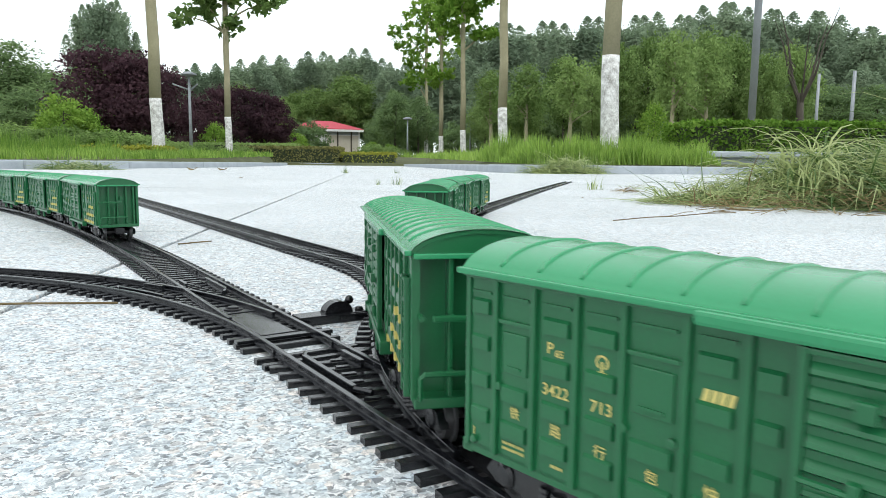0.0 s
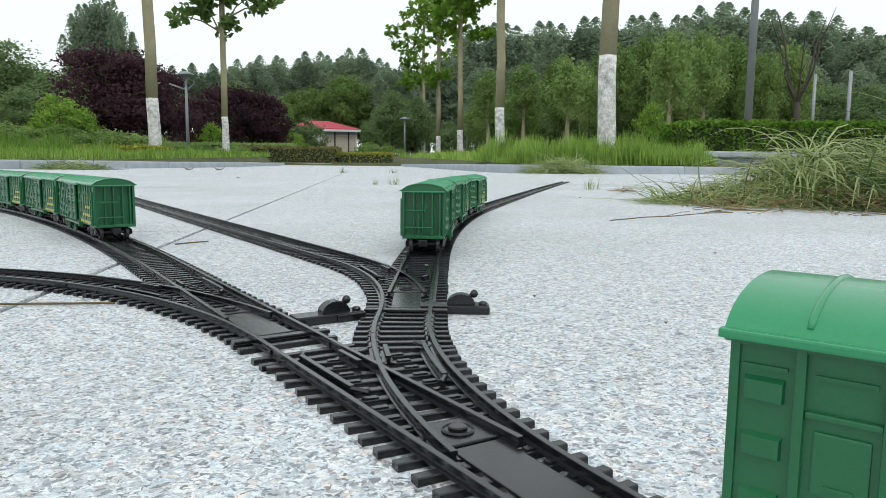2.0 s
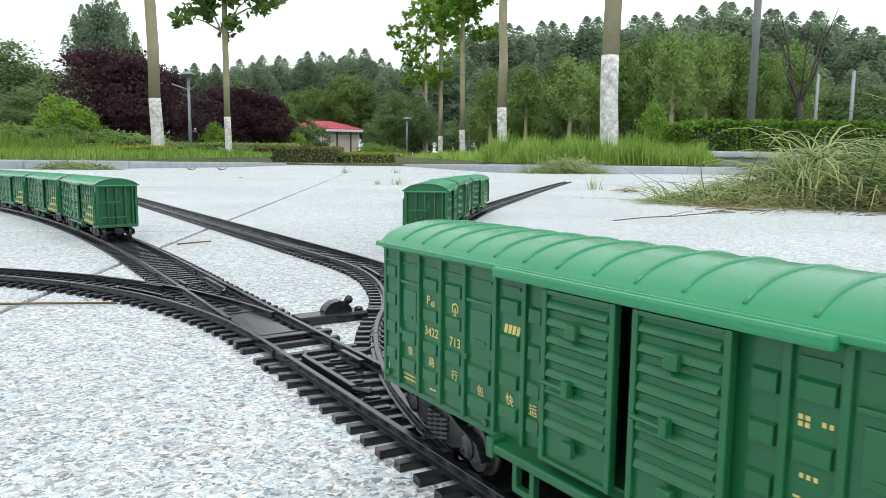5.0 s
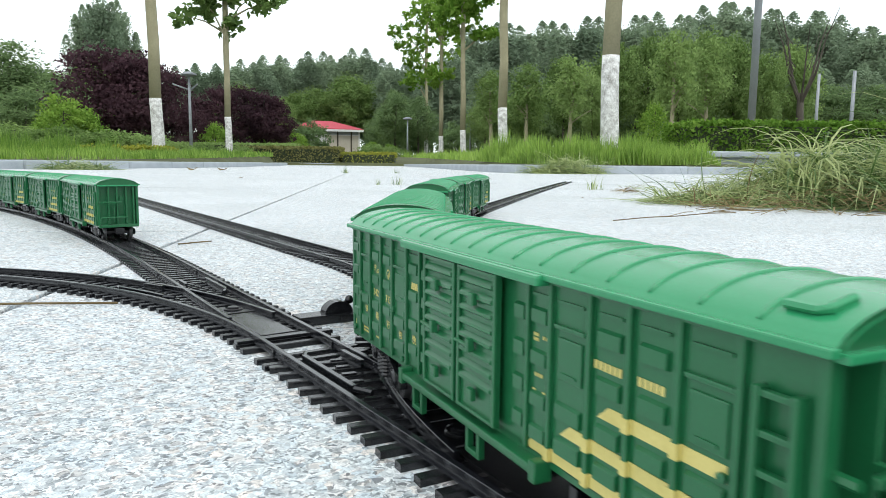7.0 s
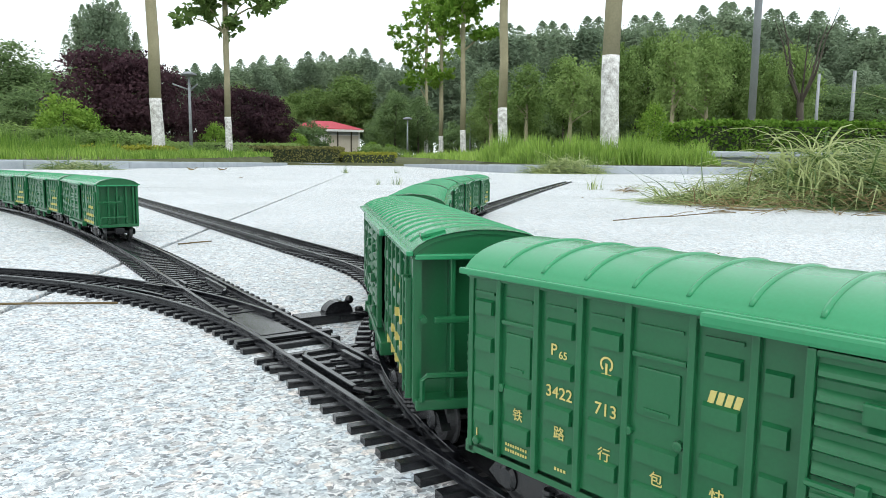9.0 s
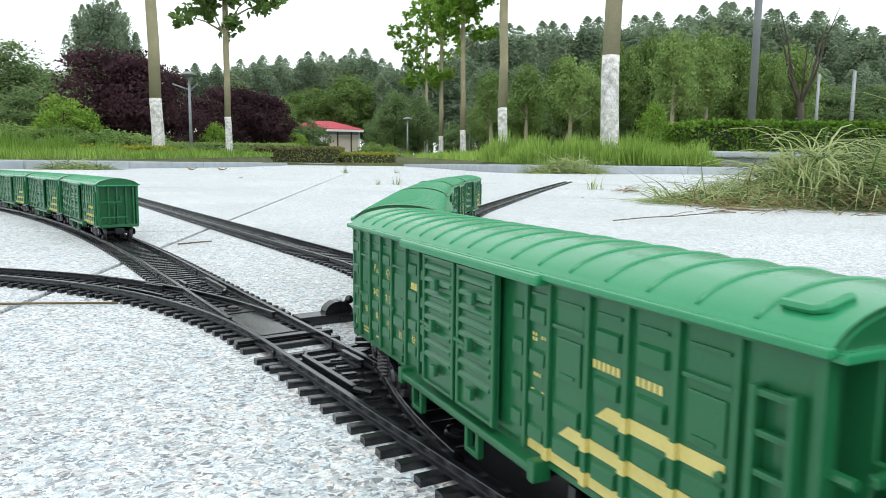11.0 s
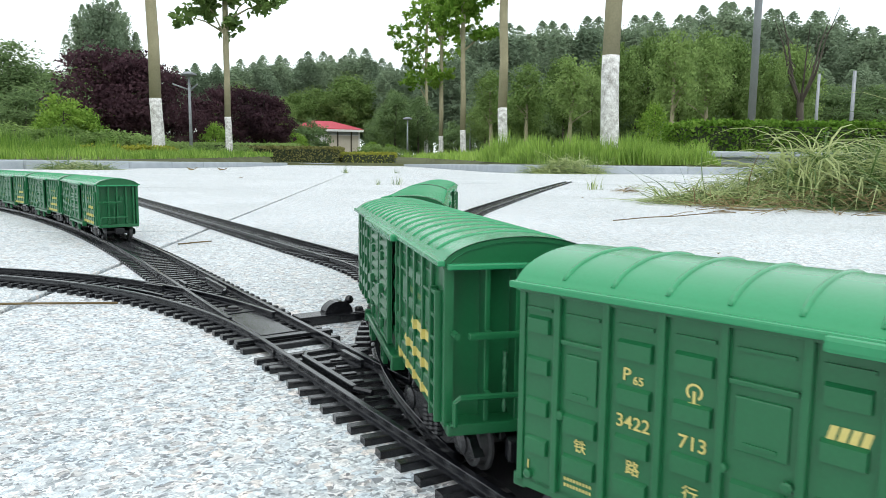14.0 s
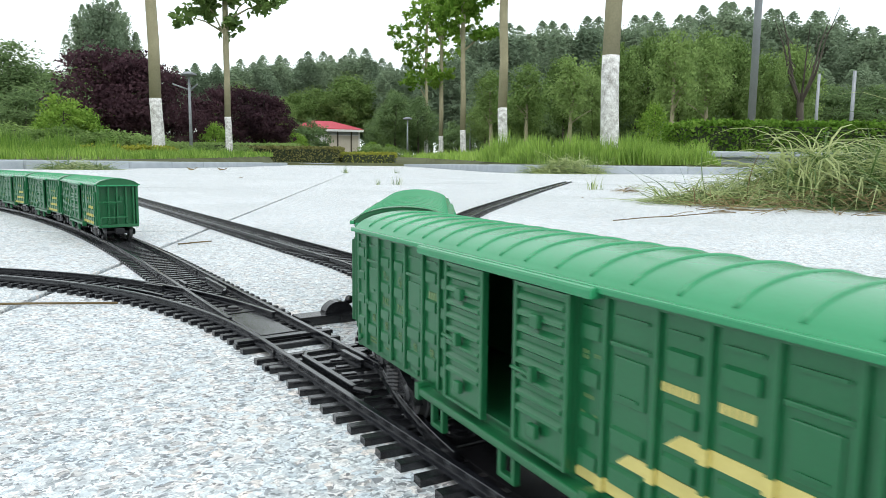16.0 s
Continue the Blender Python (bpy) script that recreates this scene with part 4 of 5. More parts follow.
DARKS = [(-20.92, 34.0, 0.75, 39, 1.4), (-20.42, 35.0, 0.79, 55, 1.4), (-18.72, 34.0, 0.72, 307, 1.4), (-19.11, 36.0, 0.68, 274, 1.2), (-22.27, 34.0, 0.73, 16, 1.3), (-17.81, 30.0, 0.52, 101, 1.2), (-17.05, 40.0, 0.74, 208, 0.9), (-3.04, 44.0, 0.77, 149, 0.8), (-1.72, 46.0, 0.73, 312, 0.9), (2.64, 40.0, 0.68, 134, 1.1), (4.76, 42.0, 0.77, 79, 1.1), (6.46, 40.0, 0.65, 353, 1.1), (8.67, 40.0, 0.69, 21, 1.1), (10.34, 38.0, 0.7, 173, 1.1), (15.47, 36.0, 0.75, 160, 1.1), (16.53, 34.0, 0.64, 184, 1.1), (18.67, 34.0, 0.68, 70, 1.1), (20.21, 33.0, 0.66, 193, 1.2), (-4.26, 50.0, 0.58, 192, 1.1), (-13.16, 52.0, 0.53, 235, 1.2)]
PLUMS = [(-12.0, 24.5, 0.93, 197, 1.05), (-11.1, 25.0, 0.95, 329, 1.0), (-10.4, 24.2, 0.92, 304, 0.95), (-10.1, 26.0, 0.85, 20, 0.8), (-11.9, 34.0, 0.75, 348, 1.0), (-11.0, 34.5, 0.9, 286, 1.0), (-10.0, 35.0, 0.92, 52, 1.0), (-9.0, 35.5, 0.85, 317, 1.0), (-8.5, 36.0, 0.74, 120, 0.9)]
SHRUBS = [(-8.64, 16.0, 0.91, 259, 1.0), (-8.4, 16.5, 0.81, 138, 0.9), (-8.7, 15.5, 0.65, 220, 0.9), (-8.79, 27.0, 0.93, 324, 0.9), (-9.18, 40.0, 1.39, 121, 1.1), (-9.64, 38.0, 1.22, 154, 1.0), (-8.43, 41.0, 0.96, 223, 0.8), (5.06, 17.0, 1.04, 132, 0.6), (7.35, 20.5, 0.7, 266, 0.8), (-4.25, 42.0, 0.66, 155, 1.3), (-3.08, 40.0, 0.53, 280, 1.3)]
MOUNDS = [(-9.22, 15.0, 0.92, 173, 1.3), (-8.34, 14.5, 0.75, 5, 1.3), (-8.02, 15.0, 0.9, 212, 1.3), (-7.48, 15.0, 0.77, 296, 1.3), (-7.11, 15.5, 0.82, 161, 1.3), (-6.68, 15.5, 0.67, 10, 1.2), (-8.95, 14.0, 0.78, 192, 1.2), (-7.66, 20.0, 0.6, 315, 1.2), (-7.2, 21.0, 0.53, 301, 1.2), (-6.19, 21.0, 0.5, 323, 1.2), (-2.95, 30.0, 0.81, 68, 1.3), (-2.31, 30.0, 0.67, 30, 1.3), (3.02, 26.0, 0.6, 324, 1.3)]


# ---- paving, kerbs, ground ----
KERB_LEFT = [(-4.3, -8.0), (-3.9, 4.0), (-3.5, 5.6), (-3.25, 6.9), (-3.25, 10.0), (-4.2, 17.5), (-5.2, 22.5)]
KERB_RIGHT = [(9.0, 8.2), (3.07, 6.73), (2.19, 6.5), (1.06, 6.12), (0.75, 6.2), (0.55, 6.8), (0.45, 7.8), (-0.1, 13.0), (-1.2, 23.0)]
KERB_BACK = [(-5.2, 22.5), (-1.2, 23.0)]


def outside(x, y):
    """How far (x, y) lies beyond the kerbs, in metres; negative on the paving."""
    def side(line, sign):
        best = (1e9, 0)
        for (ax, ay), (bx, by) in zip(line, line[1:]):
            dx, dy = bx - ax, by - ay
            s = max(0, min(1, ((x - ax) * dx + (y - ay) * dy) / (dx * dx + dy * dy)))
            ex, ey = x - ax - s * dx, y - ay - s * dy
            d = math.hypot(ex, ey)
            if d < best[0]:
                best = (d, sign * math.copysign(1, dx * ey - dy * ex))
        return best[0] * best[1]
    return max(side(KERB_LEFT, 1), side(KERB_RIGHT, -1), y - 22.7 - 0.1 * x)


def land(x, y):
    """Height of the planted ground."""
    return 0.085 + 0.0125 * max(0.0, y - 6.0) if y < 120 else 1.5


xs = np.concatenate([[-900, -300, -120, -60, -30, -18, -12], np.arange(-8, 10.01, 0.2), [12, 18, 30, 60, 120, 300, 900]])
ys = np.concatenate([[-900, -200, -50, -20, -8, -2, 2], np.arange(4.0, 24.5, 0.2), [27, 31, 36, 42, 50, 60, 75, 95, 130, 300, 1500, 3000]])
gv = []
for y in ys:
    for x in xs:
        o = outside(x, y)
        k = max(0.0, min(1.0, (o - 0.02) / 0.16))
        bank = 0.07 + (land(x, y) - 0.07) * max(0.0, min(1.0, o / 5.0)) if y > 18 else land(x, y)
        gv.append((x, y, -0.05 + (bank + 0.05) * k + (0.02 * noise.noise((x * 0.9, y * 0.9, 0)) if o > 0.3 else 0)))
nx = len(xs)
gf = [(j * nx + i, j * nx + i + 1, (j + 1) * nx + i + 1, (j + 1) * nx + i) for j in range(len(ys) - 1) for i in range(nx - 1)]
gm = bpy.data.meshes.new("ground")
gm.from_pydata(gv, [], gf)
gm.materials.append(SOIL)
tagged(new("ground", gm), "planted earth with short grass rising gently to the woods", "ground", kind="structure")

# granite slabs in rows that lie a little askew
paving = thing("pavement", "pale flamed granite paving slabs with thin dark joints", "pavement", kind="structure")
bm = bmesh.new()
for v in ((-12, -9), (12, -9), (12, 24), (-12, 24)):
    bm.verts.new((v[0], v[1], -0.022))
bm.faces.new(bm.verts)
part("bedding", bm, JOINT, paving, "dark sandy joint bed")
SKEW = radians(6.0)
SLAB_SIZE = 1.25
sb = bmesh.new()
box(sb, -SLAB_SIZE / 2 + 0.0022, SLAB_SIZE / 2 - 0.0022, -SLAB_SIZE / 2 + 0.0022, SLAB_SIZE / 2 - 0.0022, -0.03, 0.0, 0.0012)
slab_mesh = mesh_of("paving_slab", sb, GRANITE)
for i in range(-7, 8):
    for j in range(-5, 19):
        shift = 0.726 if i % 2 else 1.33
        a, b = -0.172 + (i + 0.5) * SLAB_SIZE, shift + (j - 0.5) * SLAB_SIZE
        x, y = a * math.cos(SKEW) - b * math.sin(SKEW), a * math.sin(SKEW) + b * math.cos(SKEW)
        if outside(x, y) < 0.75:
            s = new("paving_slab", slab_mesh)
            s.parent = paving
            s.matrix_basis = pose(x, y, 0.0015 * noise.noise((i * 3.1, j * 2.7, 5)) if (i, j) not in ((0, 0), (0, 1), (-1, 0), (-1, 1), (0, -1)) else 0.0, 0, 0, math.degrees(SKEW))


def kerb(line, label, top=0.072, wide=0.13):
    t = thing("kerb", label, "kerb", kind="structure")
    for (ax, ay), (bx, by) in zip(line, line[1:]):
        l = math.hypot(bx - ax, by - ay)
        n = max(1, round(l / 1.0))
        h = math.atan2(by - ay, bx - ax)
        for i in range(n):
            bm = bmesh.new()
            box(bm, 0.006, l / n - 0.006, -wide, wide, -0.06, top, 0.012)
            s = part("kerb_stone", bm, KERB, t)
            s.matrix_basis = Matrix.Translation((ax + (bx - ax) * i / n, ay + (by - ay) * i / n, random.uniform(-0.004, 0.004))) @ Matrix.Rotation(h + random.uniform(-0.008, 0.008), 4, "Z")


kerb(KERB_LEFT, "grey stone kerb along a planted bed", 0.072, 0.17)
kerb(KERB_RIGHT, "grey stone kerb round the lawn with trees")
kerb(KERB_BACK, "grey stone kerb before a clipped hedge")
ledge = thing("stone_ledge", "low pale stone ledge in front of a clipped hedge", "ledge")
for i in range(5):
    bm = bmesh.new()
    box(bm, 2.75 + i * 1.0, 3.74 + i * 1.0, 7.45, 7.95, 0.0, 0.17, 0.015)
    part("block", bm, KERB, ledge)
    bm = bmesh.new()
    box(bm, 2.70 + i * 1.0, 3.69 + i * 1.0, 7.38, 8.0, 0.17, 0.235, 0.015)
    part("cap", bm, KERB, ledge)

rng = np.random.default_rng(7)


# ---- grass ----
def blades(roots, heights, width, lean, material, name, bendy=1.0, segs=3):
    """Curved blades of grass; roots (n, 3)."""
    n = len(roots)
    ang = rng.uniform(0, 2 * math.pi, n)
    dirs = np.stack([np.cos(ang), np.sin(ang), np.zeros(n)], 1)
    side = np.stack([-np.sin(ang), np.cos(ang), np.zeros(n)], 1)
    facing = rng.uniform(0, math.pi, n)
    side = side * np.cos(facing)[:, None] + dirs * np.sin(facing)[:, None]
    lean = np.abs(rng.normal(0, lean, n))
    quads = []
    prev = roots
    pw = np.full(n, width)
    for k in range(segs):
        a = lean * (k + 1) / segs * bendy + lean * 0.3
        step = (heights / segs)[:, None] * (np.cos(a)[:, None] * np.array([0, 0, 1.0]) + np.sin(a)[:, None] * dirs)
        nxt = prev + step
        nw = width * (1 - (k + 1) / segs) ** 0.6 * np.ones(n) + width * 0.06
        quads.append(np.stack([prev - side * pw[:, None] / 2, prev + side * pw[:, None] / 2, nxt + side * nw[:, None] / 2, nxt - side * nw[:, None] / 2], 1))
        prev, pw = nxt, nw
    # join the strips of one blade so that they share their corners
    m = bpy.data.meshes.new(name)
    rows = [quads[0][:, :2]] + [q[:, [3, 2]] for q in quads]
    v = np.concatenate([r for r in rows], 1)          # n, 2*(segs+1), 3
    base = (np.arange(n) * 2 * (segs + 1))[:, None, None]
    faces = np.array([[2 * k, 2 * k + 1, 2 * k + 3, 2 * k + 2] for k in range(segs)])[None] + base
    m.vertices.add(v.shape[0] * v.shape[1])
    m.vertices.foreach_set("co", v.astype(np.float32).ravel())
    m.loops.add(faces.size)
    m.loops.foreach_set("vertex_index", faces.astype(np.int32).ravel())
    m.polygons.add(faces.size // 4)
    m.polygons.foreach_set("loop_start", np.arange(0, faces.size, 4, dtype=np.int32))
    m.update(calc_edges=True)
    m.materials.append(material)
    return m


def lawn(region, count, low, high, material, name, label, width=0.006, lean=0.35):
    pts, hs = [], []
    tries = 0
    while len(pts) < count and tries < count * 6:
        tries += 1
        x, y = rng.uniform(region[0], region[1]), rng.uniform(region[2], region[3])
        o = outside(x, y)
        if o > 0.16 and not (x > 2.7 and y < 9.3):
            tuft = max(0.1, 0.45 + 0.9 * noise.noise((x * 2.6, y * 1.6, 3)) + 0.5 * noise.noise((x * 7, y * 5, 8)))
            pts.append((x, y, land(x, y) - 0.01))
            hs.append((low + (high - low) * tuft * rng.uniform(0.5, 1.15)))
    me = blades(np.array(pts), np.array(hs), width, lean, material, name)
    return tagged(new(name, me), label, "grass", kind="stuff")


lawn((-0.3, 9, 6.2, 9.5), 26000, 0.03, 0.34, GRASS, "lawn_grass", "fresh green unmown grass behind the kerb", 0.009)
lawn((-1.4, 4, 9.5, 24), 16000, 0.06, 0.24, GRASS, "lawn_grass", "fresh green grass under the whitewashed trees", 0.018)
lawn((-9, -3.3, 5.5, 11), 26000, 0.05, 0.17, GRASS, "lawn_grass", "fresh green grass beside the left kerb", 0.011)
lawn((-11, -3.4, 11, 20), 12000, 0.06, 0.2, GRASS, "lawn_grass", "fresh green grass in the planted bed", 0.022)

lawn((-6.9, -4.7, 8.0, 10.2), 5000, 0.08, 0.42, GRASS, "lawn_grass", "tall fresh green grass in the planted bed", 0.012)


def heap(cx, cy, rx, ry, h, count, length, width, label, material=CUT, rise=0.12, bow=(0.1, 1.9)):
    """A heap of mown grass: long bent stalks lying every way over one another."""
    a = rng.uniform(0, 2 * math.pi, count)
    r = np.sqrt(rng.uniform(0, 1, count))
    x, y = cx + rx * r * np.cos(a), cy + ry * r * np.sin(a)
    top = h * np.clip(1 - r ** 1.6, 0, 1) * (0.75 + 0.35 * np.sin(3 * a + 1) * r)
    z = top * rng.uniform(0.15, 1.0, count) ** 0.6 + 0.002
    n, segs = count, 5
    yaw = rng.uniform(0, 2 * math.pi, n)
    pitch0 = rng.normal(rise, 0.36, n)
    L = length * rng.uniform(0.35, 1.3, n)
    curl = rng.uniform(bow[0], bow[1], n)
    twist = rng.normal(0, 0.5, n)
    p = np.stack([x, y, z], 1)
    p[:, 2] = np.maximum(p[:, 2], 0.002)
    w0 = width * rng.uniform(0.5, 1.2, n)
    rows = []
    for k in range(segs + 1):
        yk = yaw + twist * k / segs
        d = np.stack([np.cos(yk) * np.cos(pitch0 - curl * k / segs), np.sin(yk) * np.cos(pitch0 - curl * k / segs), np.sin(pitch0 - curl * k / segs)], 1)
        sd = np.stack([-np.sin(yk), np.cos(yk), 0.4 * np.ones(n)], 1)
        wk = (w0 * (1 - 0.85 * (k / segs) ** 2))[:, None] / 2
        rows += [p - sd * wk, p + sd * wk]
        p = p + d * (L / segs)[:, None]
        p[:, 2] = np.maximum(p[:, 2], 0.0015 + rng.uniform(0, 0.004, n))
    v = np.stack(rows, 1)
    base = (np.arange(n) * 2 * (segs + 1))[:, None, None]
    faces = np.array([[2 * k, 2 * k + 1, 2 * k + 3, 2 * k + 2] for k in range(segs)])[None] + base
    m = bpy.data.meshes.new("cut_grass")
    m.vertices.add(v.shape[0] * v.shape[1])
    m.vertices.foreach_set("co", v.astype(np.float32).ravel())
    m.loops.add(faces.size)
    m.loops.foreach_set("vertex_index", faces.astype(np.int32).ravel())
    m.polygons.add(faces.size // 4)
    m.polygons.foreach_set("loop_start", np.arange(0, faces.size, 4, dtype=np.int32))
    m.update(calc_edges=True)
    m.materials.append(material)
    return m


def grass_heap(layers, label):
    t = thing("grass_heap", label, "cut grass")
    for me_name, me, lab in layers:
        ob = new(me_name, me)
        ob.parent = t
        tagged(ob, lab, kind="stuff")
    return t


grass_heap([("cut_grass", heap(0.93, 1.35, 0.34, 0.27, 0.145, 8600, 0.15, 0.0036, "", CUT, 0.05, (0.4, 2.3)), "long green stalks"),
            ("cut_grass", heap(0.70, 1.33, 0.10, 0.10, 0.125, 700, 0.16, 0.0036, "", CUT, 0.6, (1.3, 2.6)), "long arching green blades"),
            ("cut_grass", heap(0.95, 1.36, 0.26, 0.18, 0.14, 420, 0.2, 0.0042, "", CUT, 0.5, (1.3, 2.4)), "long arching green blades"),
            ("cut_grass", heap(0.60, 1.34, 0.20, 0.14, 0.035, 1500, 0.11, 0.0024, ""), "long pale green stalks"),
            ("dry_grass", heap(0.72, 1.24, 0.30, 0.20, 0.05, 550, 0.11, 0.0022, "", DRY), "dry brown stalks"),
            ("dry_grass", heap(0.80, 1.22, 0.06, 0.05, 0.07, 350, 0.06, 0.0022, "", DRY), "brown roots and soil")],
           "heap of mown long grass lying on the paving")
grass_heap([("cut_grass", heap(1.05, 6.0, 0.32, 0.18, 0.16, 1300, 0.22, 0.006, ""), "mown grass")], "small heap of mown grass against the kerb")
grass_heap([("cut_grass", heap(-2.95, 5.6, 0.3, 0.2, 0.06, 600, 0.2, 0.006, ""), "pale clippings")], "thin scatter of pale clippings by the kerb")
for x, y, s in ((0.44, 2.07, 0.05), (-0.22, 2.36, 0.02), (-0.16, 2.38, 0.035), (-0.72, 5.1, 0.05), (-0.36, 5.3, 0.04)):
    n = 26
    r = np.stack([x + rng.normal(0, s * 0.25, n), y + rng.normal(0, s * 0.25, n), np.zeros(n)], 1)
    tagged(new("weed", blades(r, rng.uniform(0.4, 1.1, n) * s, s * 0.05, 0.5, CUT, "weed")), "small weed tuft growing in a paving joint", "weed", "weeds")
grass_heap([("dry_grass", heap(0.49, 1.87, 0.03, 0.02, 0.012, 60, 0.04, 0.002, "", DRY), "brown crumbs")], "small brown withered clump on the paving")


def twig(points, r, label):
    bm = bmesh.new()
    rod(bm, points, r, 5)
    tagged(new("twig", mesh_of("twig", bm, DRY)), label, "twig", "fallen stems")


twig([(0.215, 0.875, 0.002), (0.27, 0.91, 0.004), (0.32, 0.95, 0.003), (0.37, 0.97, 0.006), (0.43, 1.02, 0.004)], 0.0007, "thin dry stem lying on the paving")
twig([(0.30, 0.935, 0.003), (0.335, 0.96, 0.008), (0.36, 1.0, 0.006)], 0.0005, "thin dry stem lying on the paving")
twig([(0.40, 1.05, 0.002), (0.45, 1.04, 0.006), (0.5, 1.06, 0.005), (0.53, 1.1, 0.01)], 0.0006, "thin dry stem lying on the paving")
twig([(-0.285, 0.318, 0.001), (-0.24, 0.325, 0.0015), (-0.2, 0.333, 0.001), (-0.16, 0.336, 0.001)], 0.0006, "thin dry stem lying on the paving")
twig([(-0.225, 0.585, 0.001), (-0.212, 0.592, 0.0018), (-0.205, 0.61, 0.001)], 0.0006, "curled dry stem lying on the paving")

for k in range(16):
    a, l = rng.uniform(-0.5, 0.9), rng.uniform(0.05, 0.13)
    x, y = rng.uniform(0.38, 0.72), rng.uniform(1.0, 1.2)
    twig([(x, y, 0.002), (x + l * 0.4 * math.cos(a), y + l * 0.4 * math.sin(a), rng.uniform(0.004, 0.014)), (x + l * math.cos(a + 0.5), y + l * math.sin(a + 0.5), 0.003)], 0.0006, "thin dry stem lying before the grass heap")


def crumb(x, y, size):
    """A curled dry leaf."""
    bm = bmesh.new()
    v = [bm.verts.new((x + size * a, y + size * b, 0.002 + size * c)) for a, b, c in ((-1, 0, 0.5), (-0.3, -0.45, 0.0), (0.5, -0.3, 0.1), (1.1, 0.1, 0.6), (0.4, 0.45, 0.1), (-0.4, 0.4, 0.25))]
    k = bm.verts.new((x, y, 0.001))
    for i in range(6):
        bm.faces.new((v[i], v[(i + 1) % 6], k))
    tagged(new("dry_leaf", mesh_of("dry_leaf", bm, DRY)), "small curled dry leaf on the paving", "leaf", "dry leaves")


for x, y, z in ((-2.2, 6.1, 0.05), (-1.95, 6.15, 0.05), (0.49, 1.87, 0.014), (0.51, 1.85, 0.01), (0.05, 0.36, 0.0012), (0.10, 0.30, 0.001), (0.63, 1.2, 0.008), (0.55, 1.62, 0.008), (0.30, 1.5, 0.004), (0.4, 2.4, 0.01), (-0.9, 3.1, 0.012), (0.22, 0.55, 0.002)):
    crumb(x, y, z)


# ---- leaves, hedges, trees ----
def leaf_quads(p, size, flat=0.6):
    """Pointed leaves at places p, turned every way."""
    n = len(p)
    d = rng.normal(0, 1, (n, 3))
    d[:, 2] *= flat
    d /= np.linalg.norm(d, axis=1)[:, None] + 1e-9
    s = np.cross(d, rng.normal(0, 1, (n, 3)))
    s /= np.linalg.norm(s, axis=1)[:, None] + 1e-9
    L = (size * rng.uniform(0.6, 1.3, n))[:, None]
    droop = np.array([0, 0, -0.15])
    return np.stack([p - d * L * 0.5, p + s * L * 0.36, p + d * L * 0.5 + droop * L, p - s * L * 0.36], 1).reshape(-1, 3)


def clumped(n_clumps, per, shape, clump_r):
    """Leaf places gathered in clumps whose middles are drawn by shape()."""
    c = np.array([shape() for _ in range(n_clumps)])
    r = clump_r * rng.uniform(0.5, 1.3, n_clumps)
    off = np.clip(rng.normal(0, 1, (n_clumps * per, 3)), -1.7, 1.7) * np.array([0.55, 0.55, 0.42])
    p = np.repeat(c, per, 0) + off * np.repeat(r, per)[:, None]
    middle = c.mean(0)
    out = np.repeat(c - middle, per, 0)
    out /= np.linalg.norm(out, axis=1)[:, None] + 1e-9
    off /= np.linalg.norm(off, axis=1)[:, None] + 1e-9
    way = off * 0.6 + out * 0.4 + np.array([0, 0, 0.75])
    way /= np.linalg.norm(way, axis=1)[:, None] + 1e-9
    return np.concatenate([p, way], 1)


def spike(x, y, z0, z1, r, n):
    """Leaf places of an upright leader that tapers to its tip."""
    f = rng.uniform(0, 1, n) ** 0.8
    a = rng.uniform(0, 2 * math.pi, n)
    w = r * (1 - f) ** 0.5 * np.sqrt(rng.uniform(0, 1, n))
    side = np.stack([np.cos(a), np.sin(a), np.full(n, 0.8)], 1) / 1.28
    return np.concatenate([np.stack([x + w * np.cos(a), y + w * np.sin(a), z0 + f * (z1 - z0)], 1), side], 1)


def oval(rx, ry, z0, z1, shell=0.45, top=1.0):
    def pick():
        while True:
            v = rng.uniform(-1, 1, 3)
            l = math.sqrt(v @ v)
            if shell < l < 1:
                f = (v[2] + 1) / 2
                w = 1.0 - (1 - top) * f
                return (v[0] * rx * w, v[1] * ry * w, z0 + f * (z1 - z0))
    return pick


def trunk_mesh(h, r0, limbs, material, spread=1.5, lean=0.0, lowest=0.45):
    bm = bmesh.new()
    pts = [(lean * f * f + 0.04 * math.sin(5 * f), 0.03 * math.sin(4 * f + 1), h * f) for f in np.linspace(0, 1, 9)]
    rod(bm, pts, r0, 10, [r0 * (1.12 if f == 0 else 1 - 0.62 * f) for f in np.linspace(0, 1, 9)])
    for i in range(limbs):
        f = rng.uniform(lowest, 0.95)
        a = rng.uniform(0, 2 * math.pi)
        l = spread * rng.uniform(0.6, 1.2)
        b = Vector((lean * f * f, 0, h * f))
        q = [b + Vector((math.cos(a) * l * s, math.sin(a) * l * s, l * 0.7 * s ** 0.8)) for s in (0, 0.35, 0.7, 1)]
        rr = r0 * 0.4 * (1.1 - f)
        rod(bm, q, rr, 6, [rr, rr * 0.8, rr * 0.55, rr * 0.25])
    return mesh_of("trunk", bm, material, smooth=True)


def tree(kind, h, crown, leaf, mat, label, category="tree", trunk_r=0.12, limbs=10, bark=None, group="trees of the park", spread=1.5):
    t = thing(kind, label, category, group)
    link("trunk", trunk_mesh(h * 0.8, trunk_r, limbs, bark or DARK_BARK, spread), t)
    link("crown", fast_mesh("crown", leaf_quads(crown[:, :3], leaf), 4, mat, crown[:, 3:]), t)
    return t


